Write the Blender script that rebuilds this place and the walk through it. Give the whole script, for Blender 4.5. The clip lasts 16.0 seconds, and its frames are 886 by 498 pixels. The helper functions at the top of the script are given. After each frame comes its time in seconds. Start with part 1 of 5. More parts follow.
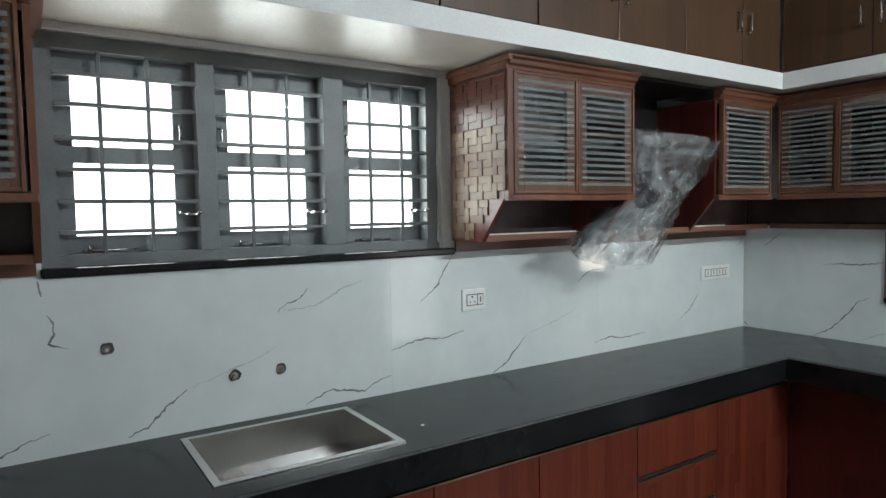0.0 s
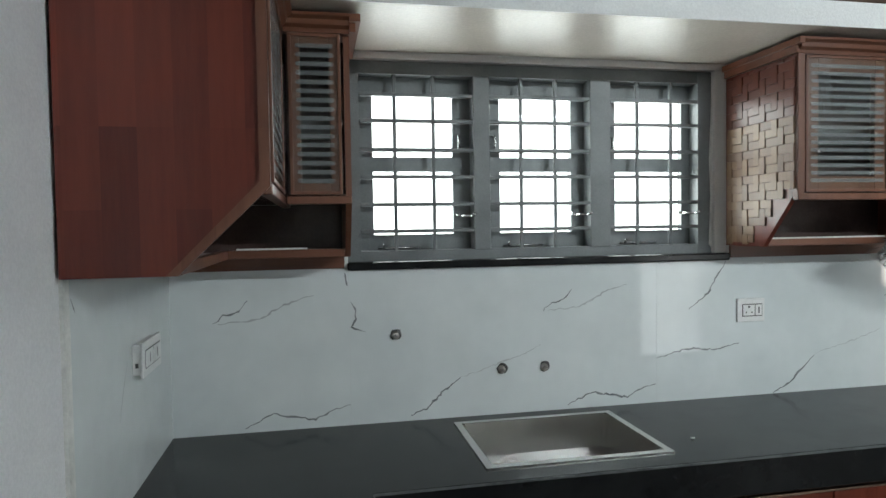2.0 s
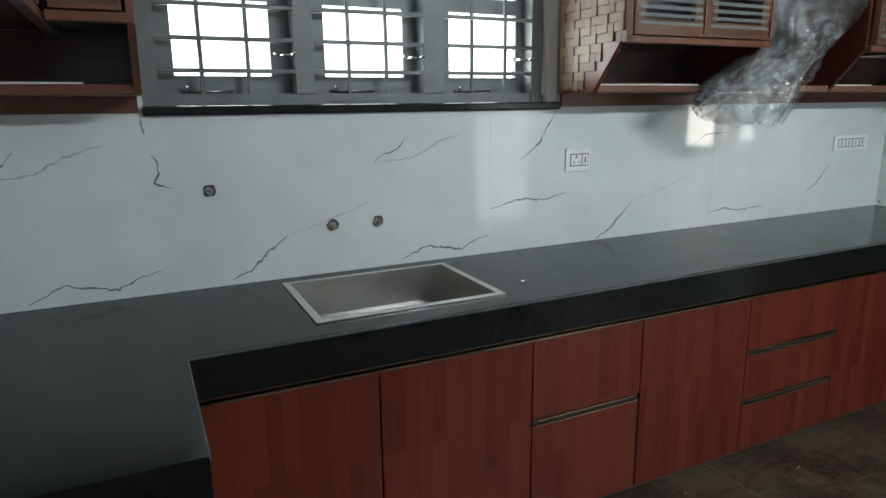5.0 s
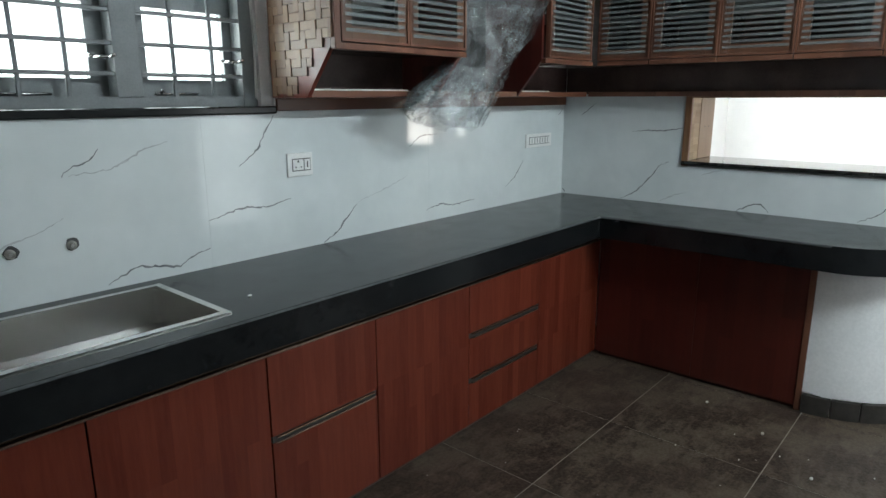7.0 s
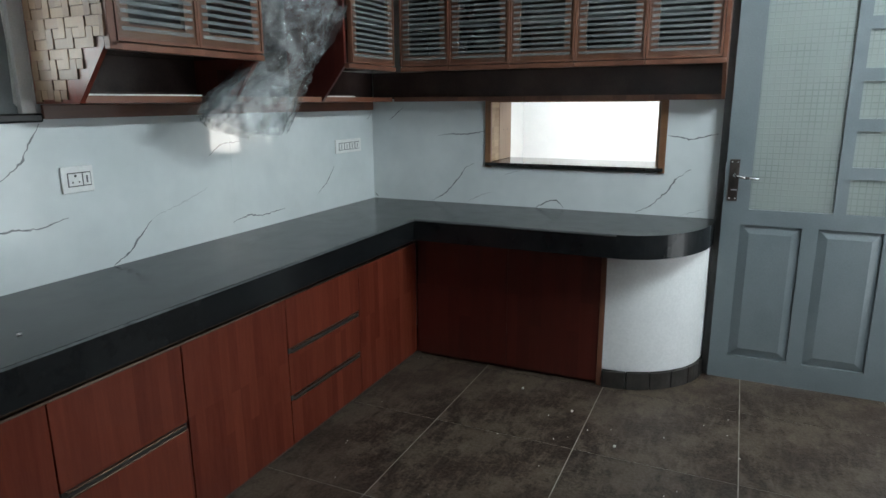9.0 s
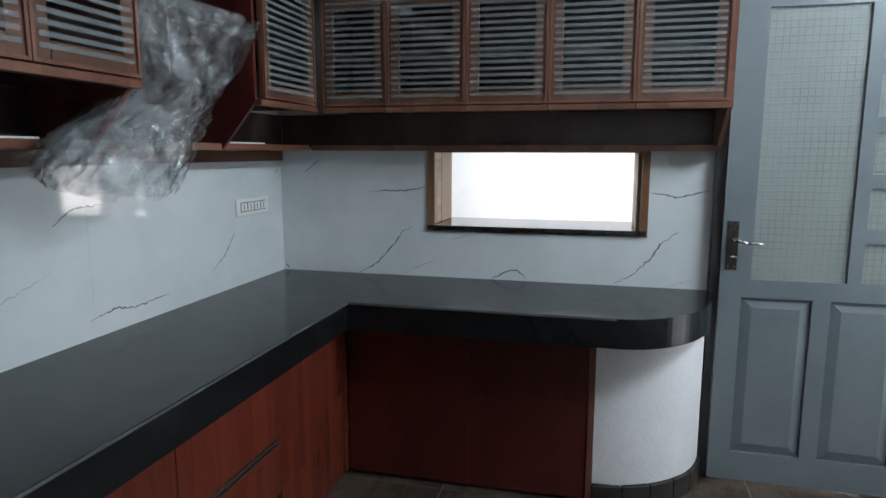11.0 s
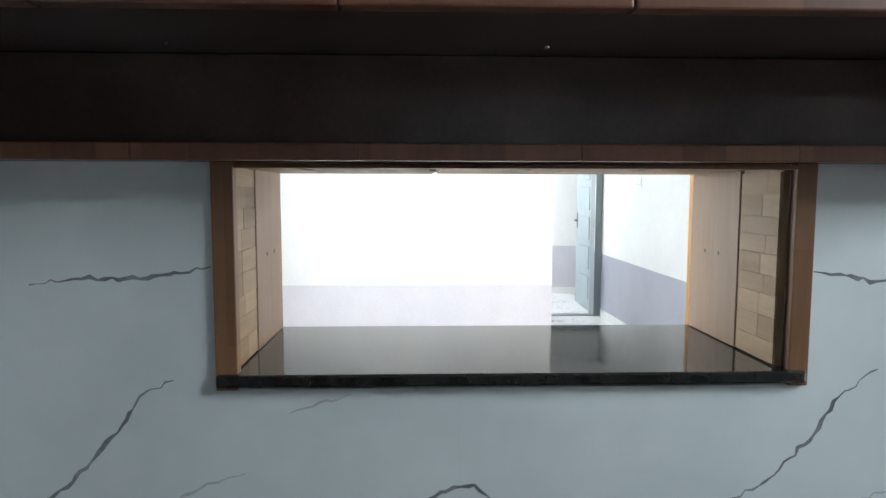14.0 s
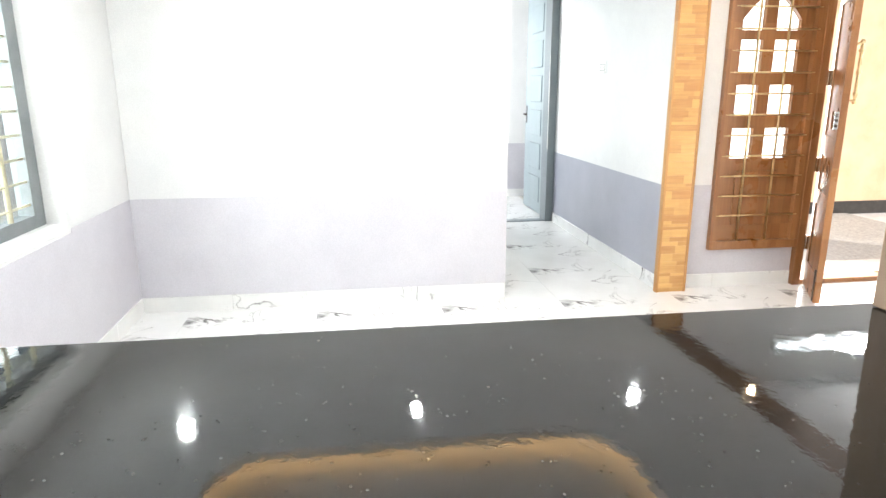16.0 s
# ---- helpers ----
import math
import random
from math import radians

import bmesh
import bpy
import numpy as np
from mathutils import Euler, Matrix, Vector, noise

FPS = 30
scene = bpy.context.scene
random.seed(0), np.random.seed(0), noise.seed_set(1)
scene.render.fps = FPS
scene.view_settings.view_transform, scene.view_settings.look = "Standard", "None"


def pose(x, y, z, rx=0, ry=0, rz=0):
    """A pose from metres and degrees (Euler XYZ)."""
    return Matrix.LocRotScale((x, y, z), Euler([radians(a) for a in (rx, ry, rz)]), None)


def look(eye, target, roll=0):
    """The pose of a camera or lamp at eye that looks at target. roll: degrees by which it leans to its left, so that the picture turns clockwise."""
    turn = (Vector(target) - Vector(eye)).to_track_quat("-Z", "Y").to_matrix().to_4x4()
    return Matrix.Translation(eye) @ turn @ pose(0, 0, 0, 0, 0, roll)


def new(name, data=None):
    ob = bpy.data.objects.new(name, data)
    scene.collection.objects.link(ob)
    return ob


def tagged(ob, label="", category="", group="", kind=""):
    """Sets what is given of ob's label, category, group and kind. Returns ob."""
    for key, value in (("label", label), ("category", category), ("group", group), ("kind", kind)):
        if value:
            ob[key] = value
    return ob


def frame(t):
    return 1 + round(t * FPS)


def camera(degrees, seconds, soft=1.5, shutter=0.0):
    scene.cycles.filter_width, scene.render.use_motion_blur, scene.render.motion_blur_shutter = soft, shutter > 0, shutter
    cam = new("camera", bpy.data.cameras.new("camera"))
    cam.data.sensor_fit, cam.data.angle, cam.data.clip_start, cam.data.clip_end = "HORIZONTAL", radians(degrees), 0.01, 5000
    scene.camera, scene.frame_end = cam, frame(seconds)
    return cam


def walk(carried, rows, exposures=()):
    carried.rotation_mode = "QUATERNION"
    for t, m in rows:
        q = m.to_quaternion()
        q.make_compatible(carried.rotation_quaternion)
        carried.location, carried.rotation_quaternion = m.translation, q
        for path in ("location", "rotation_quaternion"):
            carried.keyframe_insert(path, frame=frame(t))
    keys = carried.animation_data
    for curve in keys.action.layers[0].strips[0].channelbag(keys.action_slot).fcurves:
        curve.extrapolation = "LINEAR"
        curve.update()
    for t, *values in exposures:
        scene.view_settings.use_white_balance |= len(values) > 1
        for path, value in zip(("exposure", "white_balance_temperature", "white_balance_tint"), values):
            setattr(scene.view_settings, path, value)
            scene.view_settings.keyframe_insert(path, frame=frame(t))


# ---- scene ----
cam = camera(69.6, 16.0)
PATH = [
    (0, (0.202, 0.246, 1.622), (1.296, 1.916, 1.507), -0.9),
    (0.5, (0.182, 0.249, 1.624), (1.134, 2.005, 1.521), -1.3),
    (1, (0.169, 0.243, 1.622), (0.94, 2.087, 1.538), -1.2),
    (1.5, (0.14, 0.24, 1.631), (0.699, 2.158, 1.545), -1.0),
    (2, (0.129, 0.239, 1.59), (0.518, 2.2, 1.52), -0.9),
    (2.5, (0.104, 0.251, 1.543), (0.415, 2.226, 1.474), -0.9),
    (3, (0.097, 0.302, 1.495), (0.382, 2.277, 1.366), -0.9),
    (3.2, (0.081, 0.328, 1.496), (0.372, 2.293, 1.264), -1.1),
    (5.3, (0.22, 0.378, 1.46), (1.189, 2.067, 1.0), -0.5),
    (5.5, (0.226, 0.381, 1.467), (1.282, 2.015, 1.003), -0.5),
    (6, (0.237, 0.361, 1.48), (1.456, 1.877, 1.013), -0.3),
    (6.5, (0.255, 0.358, 1.487), (1.61, 1.754, 1.024), -0.3),
    (7, (0.268, 0.364, 1.498), (1.733, 1.645, 1.034), -0.2),
    (7.5, (0.283, 0.352, 1.5), (1.859, 1.492, 1.037), -0.2),
    (8, (0.291, 0.344, 1.503), (1.946, 1.367, 1.04), -0.2),
    (8.5, (0.298, 0.336, 1.506), (2.02, 1.241, 1.044), -0.2),
    (8.7, (0.302, 0.337, 1.501), (2.046, 1.201, 1.042), -0.3),
    (10.8, (0.831, 0.89, 1.488), (2.726, 1.447, 1.171), -0.0),
    (11, (0.945, 0.929, 1.493), (2.863, 1.41, 1.191), 0.1),
    (11.5, (1.216, 1.069, 1.489), (3.176, 1.376, 1.238), -0.0),
    (12, (1.559, 1.185, 1.518), (3.532, 1.453, 1.321), -0.1),
    (12.5, (1.88, 1.298, 1.493), (3.869, 1.401, 1.308), -0.1),
    (13, (2.219, 1.364, 1.464), (4.21, 1.311, 1.284), -0.4),
    (13.5, (2.559, 1.38, 1.46), (4.551, 1.323, 1.288), -0.2),
    (14, (2.894, 1.418, 1.446), (4.885, 1.349, 1.273), 0.1),
    (14.5, (3.174, 1.418, 1.411), (5.155, 1.213, 1.228), -0.1),
    (15, (3.432, 1.382, 1.388), (5.394, 1.166, 1.064), -0.1),
    (15.5, (3.627, 1.373, 1.387), (5.556, 1.167, 0.905), -0.1),
    (16, (3.747, 1.366, 1.378), (5.67, 1.108, 0.895), -0.2),
]
# the camera slows under the wall cabinets and looks down over the serving slab
EXPOSURES = [(0.0, 0.0, 6680, 10), (6.0, -0.04, 6620, 9), (7.0, -0.05, 6450, 8), (8.7, -0.06, 6380, 8), (11.0, -0.2, 6230, 13), (12.0, -0.22, 6170, 12), (13.5, -0.16, 6200, 10), (14.5, -0.03, 6480, 10), (15.0, 0.0, 6520, 10), (16.0, 0.06, 6560, 11)]
walk(cam, [(t, look(eye, target, roll)) for t, eye, target, roll in PATH], EXPOSURES)

# ---------------------------------------------------------------- light
XL, XR, YW, YB, CEIL = -0.373, 4.0, 2.57, -0.86, 2.95     # kitchen: left, hatch, window and back walls
HX0, HX1, HYL, HYR = 4.36, 7.83, 2.755, -0.71             # hall: hatch side, far wall, window wall, corridor wall
HCEIL = 2.8
TUBE_X, TUBE_Z = 2.55, 2.64                               # fluorescent tube on the back wall

world = bpy.data.worlds.new("world")
scene.world = world
world.use_nodes = True
wn = world.node_tree.nodes
sky = wn.new("ShaderNodeTexSky")
sky.sky_type, sky.sun_disc = "NISHITA", False
sky.sun_elevation, sky.sun_rotation = radians(38.5), radians(225)
world.node_tree.links.new(sky.outputs[0], wn["Background"].inputs[0])
wn["Background"].inputs[1].default_value = 0.1

sun_data = bpy.data.lights.new("sun", "SUN")
sun_data.energy, sun_data.angle, sun_data.color = 4.5, radians(3), (1.0, 0.96, 0.9)
sun = new("sun", sun_data)
sun.matrix_world = look((0, -10, 9), (8, -2, 0))


def area(name, eye, target, sx, sy, power, colour=(1, 1, 1), spread=180):
    d = bpy.data.lights.new(name, "AREA")
    d.shape, d.size, d.size_y, d.energy, d.color, d.spread = "RECTANGLE", sx, sy, power, colour, radians(spread)
    ob = new(name, d)
    ob.matrix_world = look(eye, target)
    return ob


DAY = (0.93, 0.98, 1.0)
area("kitchen_window_daylight", (1.0, 2.9, 1.84), (1.0, 0, 1.5), 1.5, 0.75, 30, DAY)
# unseen lamp added to brighten the windowless room past the kitchen doorway
area("outer_room_daylight", (3.2, -2.0, 2.7), (3.6, -2.0, 0), 1.0, 0.8, 6, DAY)
area("kitchen_doorway_daylight", (3.62, -1.02, 1.15), (3.5, 2.5, 1.1), 0.72, 1.8, 12, DAY)
area("tube_light_glow", (TUBE_X, YB + 0.075, TUBE_Z), (TUBE_X, YB + 2.0, TUBE_Z - 0.9), 1.15, 0.03, 52, (0.87, 1.0, 1.05))
area("hall_window_daylight", (6.1, 3.12, 1.45), (6.1, 0, 0.9), 1.5, 1.3, 66, DAY)
area("entrance_daylight", (8.31, -2.4, 1.2), (5.4, -0.5, 0.8), 1.1, 2.0, 80, (1.0, 0.97, 0.92))
# unseen lamp added inside the far room, whose walls have no window
area("far_room_daylight", (11.3, 0.9, 1.9), (10.9, -1.2, 0.4), 0.9, 0.9, 55, DAY)
area("corridor_window_daylight", (9.25, 0.72, 1.48), (9.1, -0.7, 0.9), 0.9, 0.95, 15, DAY)
area("entrance_tube_glow", (7.77, -2.2, 2.74), (6.4, -2.0, 2.68), 1.1, 0.03, 90, (0.95, 0.98, 1.0))
HDROP = 2.35                                             # dropped hall ceiling
DOWNLIGHTS = [(6.43, 2.16), (6.455, 1.133), (6.447, 0.065)]
WARM_DOWNLIGHTS = [(6.775, -0.784), (5.984, -0.77)]
BEAM_Z = 2.55                                            # underside of the wood-clad beam
# the pair at x 4.7 is unseen, added opposite the far row
for lx, ly in DOWNLIGHTS + [(4.7, 2.16), (4.7, 0.065)]:
    d = bpy.data.lights.new("downlight_glow", "AREA")
    d.shape, d.size, d.energy, d.color = "DISK", 0.04, 15, (0.93, 0.98, 1.0)
    new("downlight_glow", d).matrix_world = look((lx, ly, HDROP - 0.013), (lx, ly, 0))
for lx, ly in WARM_DOWNLIGHTS:
    d = bpy.data.lights.new("downlight_glow", "AREA")
    d.shape, d.size, d.energy, d.color = "DISK", 0.03, 6, (1.0, 0.72, 0.42)
    new("downlight_glow", d).matrix_world = look((lx, ly, BEAM_Z - 0.013), (lx, ly, 0))


# ---------------------------------------------------------------- materials
def nodes_of(name):
    m = bpy.data.materials.new(name)
    m.use_nodes = True
    nt = m.node_tree
    return m, nt, nt.nodes["Principled BSDF"], nt.nodes["Material Output"]


def mixed(nt, fac, a, b, blend="MIX"):
    n = nt.nodes.new("ShaderNodeMix")
    n.data_type, n.blend_type = "RGBA", blend
    for sock, v in ((n.inputs[0], fac), (n.inputs[6], a), (n.inputs[7], b)):
        if isinstance(v, bpy.types.NodeSocket):
            nt.links.new(v, sock)
        else:
            sock.default_value = v if isinstance(v, (int, float)) else (*v, 1)
    return n.outputs[2]


def coords(nt, scale=(1, 1, 1), turn=(0, 0, 0)):
    tc = nt.nodes.new("ShaderNodeTexCoord")
    mp = nt.nodes.new("ShaderNodeMapping")
    mp.inputs["Scale"].default_value = scale
    mp.inputs["Rotation"].default_value = turn
    nt.links.new(tc.outputs["Object"], mp.inputs["Vector"])
    return mp.outputs["Vector"]


def fuzz(nt, vec, scale, detail=6.0, rough=0.6, lo=0.35, hi=0.65):
    n = nt.nodes.new("ShaderNodeTexNoise")
    n.inputs["Scale"].default_value, n.inputs["Detail"].default_value = scale, detail
    n.inputs["Roughness"].default_value = rough
    nt.links.new(vec, n.inputs["Vector"])
    r = nt.nodes.new("ShaderNodeMapRange")
    r.inputs["From Min"].default_value, r.inputs["From Max"].default_value = lo, hi
    nt.links.new(n.outputs["Fac"], r.inputs["Value"])
    return r.outputs["Result"]


def bumped(nt, b, height, strength, dist=0.002):
    n = nt.nodes.new("ShaderNodeBump")
    n.inputs["Strength"].default_value, n.inputs["Distance"].default_value = strength, dist
    nt.links.new(height, n.inputs["Height"])
    nt.links.new(n.outputs["Normal"], b.inputs["Normal"])


def dull(name, c1, c2, rough, scale=6.0, fine=120.0, bump=0.15, metal=0.0, rough2=None, spec=0.5):
    """A surface with broad blotches and a fine grain."""
    m, nt, b, out = nodes_of(name)
    v = coords(nt)
    broad = fuzz(nt, v, scale)
    grain = fuzz(nt, v, fine, 3.0)
    col = mixed(nt, broad, c1, c2)
    col = mixed(nt, 0.12, col, mixed(nt, grain, tuple(x * 0.6 for x in c1), tuple(min(1, x * 1.3) for x in c2)))
    nt.links.new(col, b.inputs["Base Color"])
    r = nt.nodes.new("ShaderNodeMapRange")
    r.inputs["To Min"].default_value, r.inputs["To Max"].default_value = rough, rough if rough2 is None else rough2
    nt.links.new(broad, r.inputs["Value"])
    nt.links.new(r.outputs["Result"], b.inputs["Roughness"])
    b.inputs["Metallic"].default_value = metal
    b.inputs["Specular IOR Level"].default_value = spec
    bumped(nt, b, grain, bump)
    return m


def timber(name, dark, light, rough=0.35, axis="z", board=(0.45, 0.07), joint=0.62, pieces=False, soft=1.0):
    """Finger-jointed boards along an axis: tone by board, streaked grain, small knots."""
    m, nt, b, out = nodes_of(name)
    turn = {"z": (0, radians(90), 0), "x": (0, 0, 0), "y": (0, 0, radians(90))}[axis]
    stretch = {"z": (14, 14, 1.2), "x": (1.2, 14, 14), "y": (14, 1.2, 14)}[axis]
    streak = fuzz(nt, coords(nt, stretch), 4.0, 8.0, 0.65, 0.3, 0.7)
    blot = fuzz(nt, coords(nt), 3.0, 4.0, 0.6, 0.3, 0.7)
    if pieces:
        info = nt.nodes.new("ShaderNodeObjectInfo")
        tone = info.outputs["Random"]
    else:
        # two board grids, one for each way a panel may face
        tc = nt.nodes.new("ShaderNodeTexCoord")
        sep = nt.nodes.new("ShaderNodeSeparateXYZ")
        nt.links.new(tc.outputs["Object"], sep.inputs[0])
        add = nt.nodes.new("ShaderNodeMath")
        add.operation = "ADD"
        across = {"z": (0, 1), "x": (1, 2), "y": (0, 2)}[axis]
        nt.links.new(sep.outputs[across[0]], add.inputs[0])
        nt.links.new(sep.outputs[across[1]], add.inputs[1])
        com = nt.nodes.new("ShaderNodeCombineXYZ")
        nt.links.new(sep.outputs[{"x": 0, "y": 1, "z": 2}[axis]], com.inputs[0])
        nt.links.new(add.outputs[0], com.inputs[1])
        br = nt.nodes.new("ShaderNodeTexBrick")
        br.inputs["Scale"].default_value = 1.0
        br.inputs["Brick Width"].default_value, br.inputs["Row Height"].default_value = board
        br.inputs["Mortar Size"].default_value = 0.0
        br.inputs["Color1"].default_value, br.inputs["Color2"].default_value = (0, 0, 0, 1), (1, 1, 1, 1)
        br.offset, br.offset_frequency = 0.37, 3
        nt.links.new(com.outputs[0], br.inputs["Vector"])
        tone = br.outputs["Color"]
    lo_tone = tuple(d + (e - d) * (0.5 - 0.5 * soft) for d, e in zip(dark, light))
    hi_tone = tuple(d + (e - d) * (0.5 + 0.5 * soft) for d, e in zip(dark, light))
    base = mixed(nt, joint, mixed(nt, streak, lo_tone, hi_tone), mixed(nt, tone, dark, light))
    if soft == 1.0:
        base = mixed(nt, blot, mixed(nt, 0.25, base, dark), base)
    nt.links.new(base, b.inputs["Base Color"])
    rr = nt.nodes.new("ShaderNodeMapRange")
    rr.inputs["To Min"].default_value, rr.inputs["To Max"].default_value = rough + 0.03, max(0.1, rough - 0.02)
    nt.links.new(blot, rr.inputs["Value"])
    b.inputs["Roughness"].default_value = rough
    if soft == 1.0:
        nt.links.new(rr.outputs["Result"], b.inputs["Roughness"])
    bumped(nt, b, streak, 0.12, 0.001)
    return m


def speckled(name):
    """Polished dark stone with fine pale mica flecks."""
    m, nt, b, out = nodes_of(name)
    v = coords(nt)
    vo = nt.nodes.new("ShaderNodeTexVoronoi")
    vo.inputs["Scale"].default_value = 190
    nt.links.new(v, vo.inputs["Vector"])
    r = nt.nodes.new("ShaderNodeMapRange")
    r.inputs["From Min"].default_value, r.inputs["From Max"].default_value = 0.12, 0.3
    r.inputs["To Min"].default_value, r.inputs["To Max"].default_value = 1, 0
    nt.links.new(vo.outputs["Distance"], r.inputs["Value"])
    patch = fuzz(nt, v, 60, 3, 0.6, 0.56, 0.72)
    mul = nt.nodes.new("ShaderNodeMath")
    mul.operation = "MULTIPLY"
    nt.links.new(r.outputs["Result"], mul.inputs[0])
    nt.links.new(patch, mul.inputs[1])
    base = mixed(nt, fuzz(nt, v, 26, 5), (0.010, 0.010, 0.010), (0.024, 0.024, 0.023))
    nt.links.new(mixed(nt, mul.outputs[0], base, (0.2, 0.195, 0.185)), b.inputs["Base Color"])
    rr = nt.nodes.new("ShaderNodeMapRange")
    rr.inputs["To Min"].default_value, rr.inputs["To Max"].default_value = 0.025, 0.065
    nt.links.new(fuzz(nt, coords(nt, (1, 2.2, 1), (0, 0, 0.6)), 5, 7, 0.65, 0.45, 0.7), rr.inputs["Value"])
    nt.links.new(rr.outputs["Result"], b.inputs["Roughness"])
    b.inputs["Specular IOR Level"].default_value = 0.6
    bumped(nt, b, fuzz(nt, v, 45, 4), 0.015, 0.002)
    return m


WHITE_PAINT = dull("white wall paint", (0.74, 0.74, 0.74), (0.8, 0.8, 0.79), 0.55, 2.5, 160, 0.25)
GREY_WALL = dull("grey-white putty wall", (0.72, 0.72, 0.74), (0.79, 0.79, 0.8), 0.6, 4, 140, 0.35)
CEILING = dull("matt white ceiling", (0.72, 0.72, 0.72), (0.78, 0.78, 0.78), 0.7, 2, 90)
SOFFIT = dull("beige primer soffit", (0.55, 0.5, 0.44), (0.66, 0.61, 0.54), 0.35, 3, 90, 0.2)
TILE = dull("glazed white wall tile", (0.69, 0.735, 0.745), (0.76, 0.80, 0.80), 0.045, 1.3, 4.0, 0.0)
VEIN = dull("grey marble vein", (0.13, 0.14, 0.15), (0.33, 0.35, 0.36), 0.06, 14, 60, 0.0)
VEIN_FAINT = dull("faint marble vein", (0.45, 0.47, 0.48), (0.6, 0.62, 0.63), 0.06, 14, 60, 0.0)
GRANITE = dull("black polished granite", (0.007, 0.008, 0.009), (0.012, 0.013, 0.014), 0.15, 9, 420, 0.008, 0, 0.22, 0.30)
SLAB = speckled("speckled black granite")
STEEL = dull("brushed stainless steel", (0.68, 0.67, 0.64), (0.76, 0.75, 0.72), 0.2, 2, 300, 0.02, 1.0, 0.27)
BRONZE = dull("brown anodised grip profile", (0.27, 0.18, 0.13), (0.4, 0.28, 0.21), 0.25, 14, 90, 0.05, 0.8)
CHROME = dull("chrome", (0.6, 0.6, 0.6), (0.72, 0.72, 0.72), 0.15, 10, 90, 0.0, 1.0)
DARK_METAL = dull("dark bronze metal", (0.07, 0.06, 0.055), (0.12, 0.10, 0.09), 0.3, 10, 90, 0.05, 0.9)
BRASS = dull("tarnished brass", (0.62, 0.47, 0.24), (0.78, 0.62, 0.36), 0.28, 20, 90, 0.05, 1.0)
GREY_PAINT = dull("grey enamel paint", (0.155, 0.185, 0.20), (0.19, 0.22, 0.235), 0.33, 3, 160, 0.12)
PALE_GREY_PAINT = dull("pale grey enamel paint", (0.26, 0.32, 0.34), (0.31, 0.37, 0.39), 0.33, 3, 160, 0.1)
WINDOW_PAINT = dull("grey window enamel", (0.13, 0.145, 0.15), (0.18, 0.195, 0.2), 0.38, 7, 160, 0.2)
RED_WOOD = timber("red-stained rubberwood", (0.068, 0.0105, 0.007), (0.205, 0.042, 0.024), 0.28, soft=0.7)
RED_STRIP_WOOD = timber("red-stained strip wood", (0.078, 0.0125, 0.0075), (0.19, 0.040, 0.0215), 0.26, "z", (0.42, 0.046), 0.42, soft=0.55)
# the red wood at about half its tone, for hatch-side and corner faces
DARK_RED_WOOD = timber("darker red wood", (0.05, 0.008, 0.006), (0.10, 0.018, 0.012), 0.3)
BROWN_WOOD = timber("brown-stained wood", (0.11, 0.043, 0.027), (0.23, 0.098, 0.058), 0.3)
BROWN_WOOD_FLAT = timber("brown-stained moulding", (0.115, 0.042, 0.024), (0.22, 0.085, 0.047), 0.3, "x")
LOFT_WOOD = timber("dark brown loft laminate", (0.055, 0.026, 0.013), (0.095, 0.048, 0.024), 0.4)
# near-black that paints the shade into gaps and recesses
GAP_BLACK = dull("near-black for shaded gaps", (0.008, 0.007, 0.007), (0.016, 0.013, 0.013), 0.4, 5, 120, 0.03)
INNER_WOOD = dull("dark brown lacquered panel", (0.058, 0.037, 0.034), (0.095, 0.062, 0.056), 0.22, 5, 120, 0.03)
# reflected sheen is put into colour: tan blocks have it, these darker ones not
WEAVE_NO_SHEEN = timber("darker parquet blocks outside the sheen", (0.085, 0.022, 0.013), (0.15, 0.045, 0.026), 0.3, "z", pieces=True)
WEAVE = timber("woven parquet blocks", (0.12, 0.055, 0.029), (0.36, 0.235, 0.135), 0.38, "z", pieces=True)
RAW_WOOD = timber("raw jointed wood block", (0.24, 0.15, 0.075), (0.52, 0.37, 0.22), 0.55, "x", pieces=True)
RAW_PLANK = timber("raw plywood plank", (0.23, 0.145, 0.09), (0.40, 0.275, 0.18), 0.5, "z", (2.0, 0.6))
TRIM_WOOD = timber("brown hatch trim", (0.13, 0.055, 0.025), (0.26, 0.13, 0.06), 0.4)
TEAK = timber("varnished teak", (0.19, 0.075, 0.026), (0.40, 0.19, 0.075), 0.28)
OAK = timber("honey oak parquet", (0.44, 0.20, 0.06), (0.78, 0.50, 0.20), 0.35, "y", pieces=True)
OAK_EDGE = timber("honey oak edging", (0.40, 0.18, 0.055), (0.62, 0.35, 0.13), 0.35)
BEAM_WOOD = timber("honey-brown beam cladding", (0.13, 0.055, 0.025), (0.24, 0.12, 0.055), 0.35, "x")
LAVENDER = dull("lavender-grey dado paint", (0.55, 0.535, 0.58), (0.61, 0.595, 0.635), 0.4, 2, 120, 0.1)
BLUE_GREY = dull("blue-grey dado paint", (0.33, 0.34, 0.40), (0.38, 0.39, 0.45), 0.3, 2, 120, 0.1)
PLASTIC_WHITE = dull("white moulded plastic", (0.84, 0.84, 0.83), (0.89, 0.89, 0.88), 0.25, 8, 90, 0.0)
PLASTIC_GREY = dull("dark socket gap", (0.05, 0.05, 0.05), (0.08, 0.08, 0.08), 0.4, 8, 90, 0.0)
PLASTER = dull("trowelled white plaster", (0.76, 0.77, 0.77), (0.84, 0.84, 0.84), 0.5, 4, 70, 0.12)
BLACK_TILE = dull("black skirting tile", (0.02, 0.018, 0.017), (0.05, 0.045, 0.04), 0.3, 12, 120, 0.1)
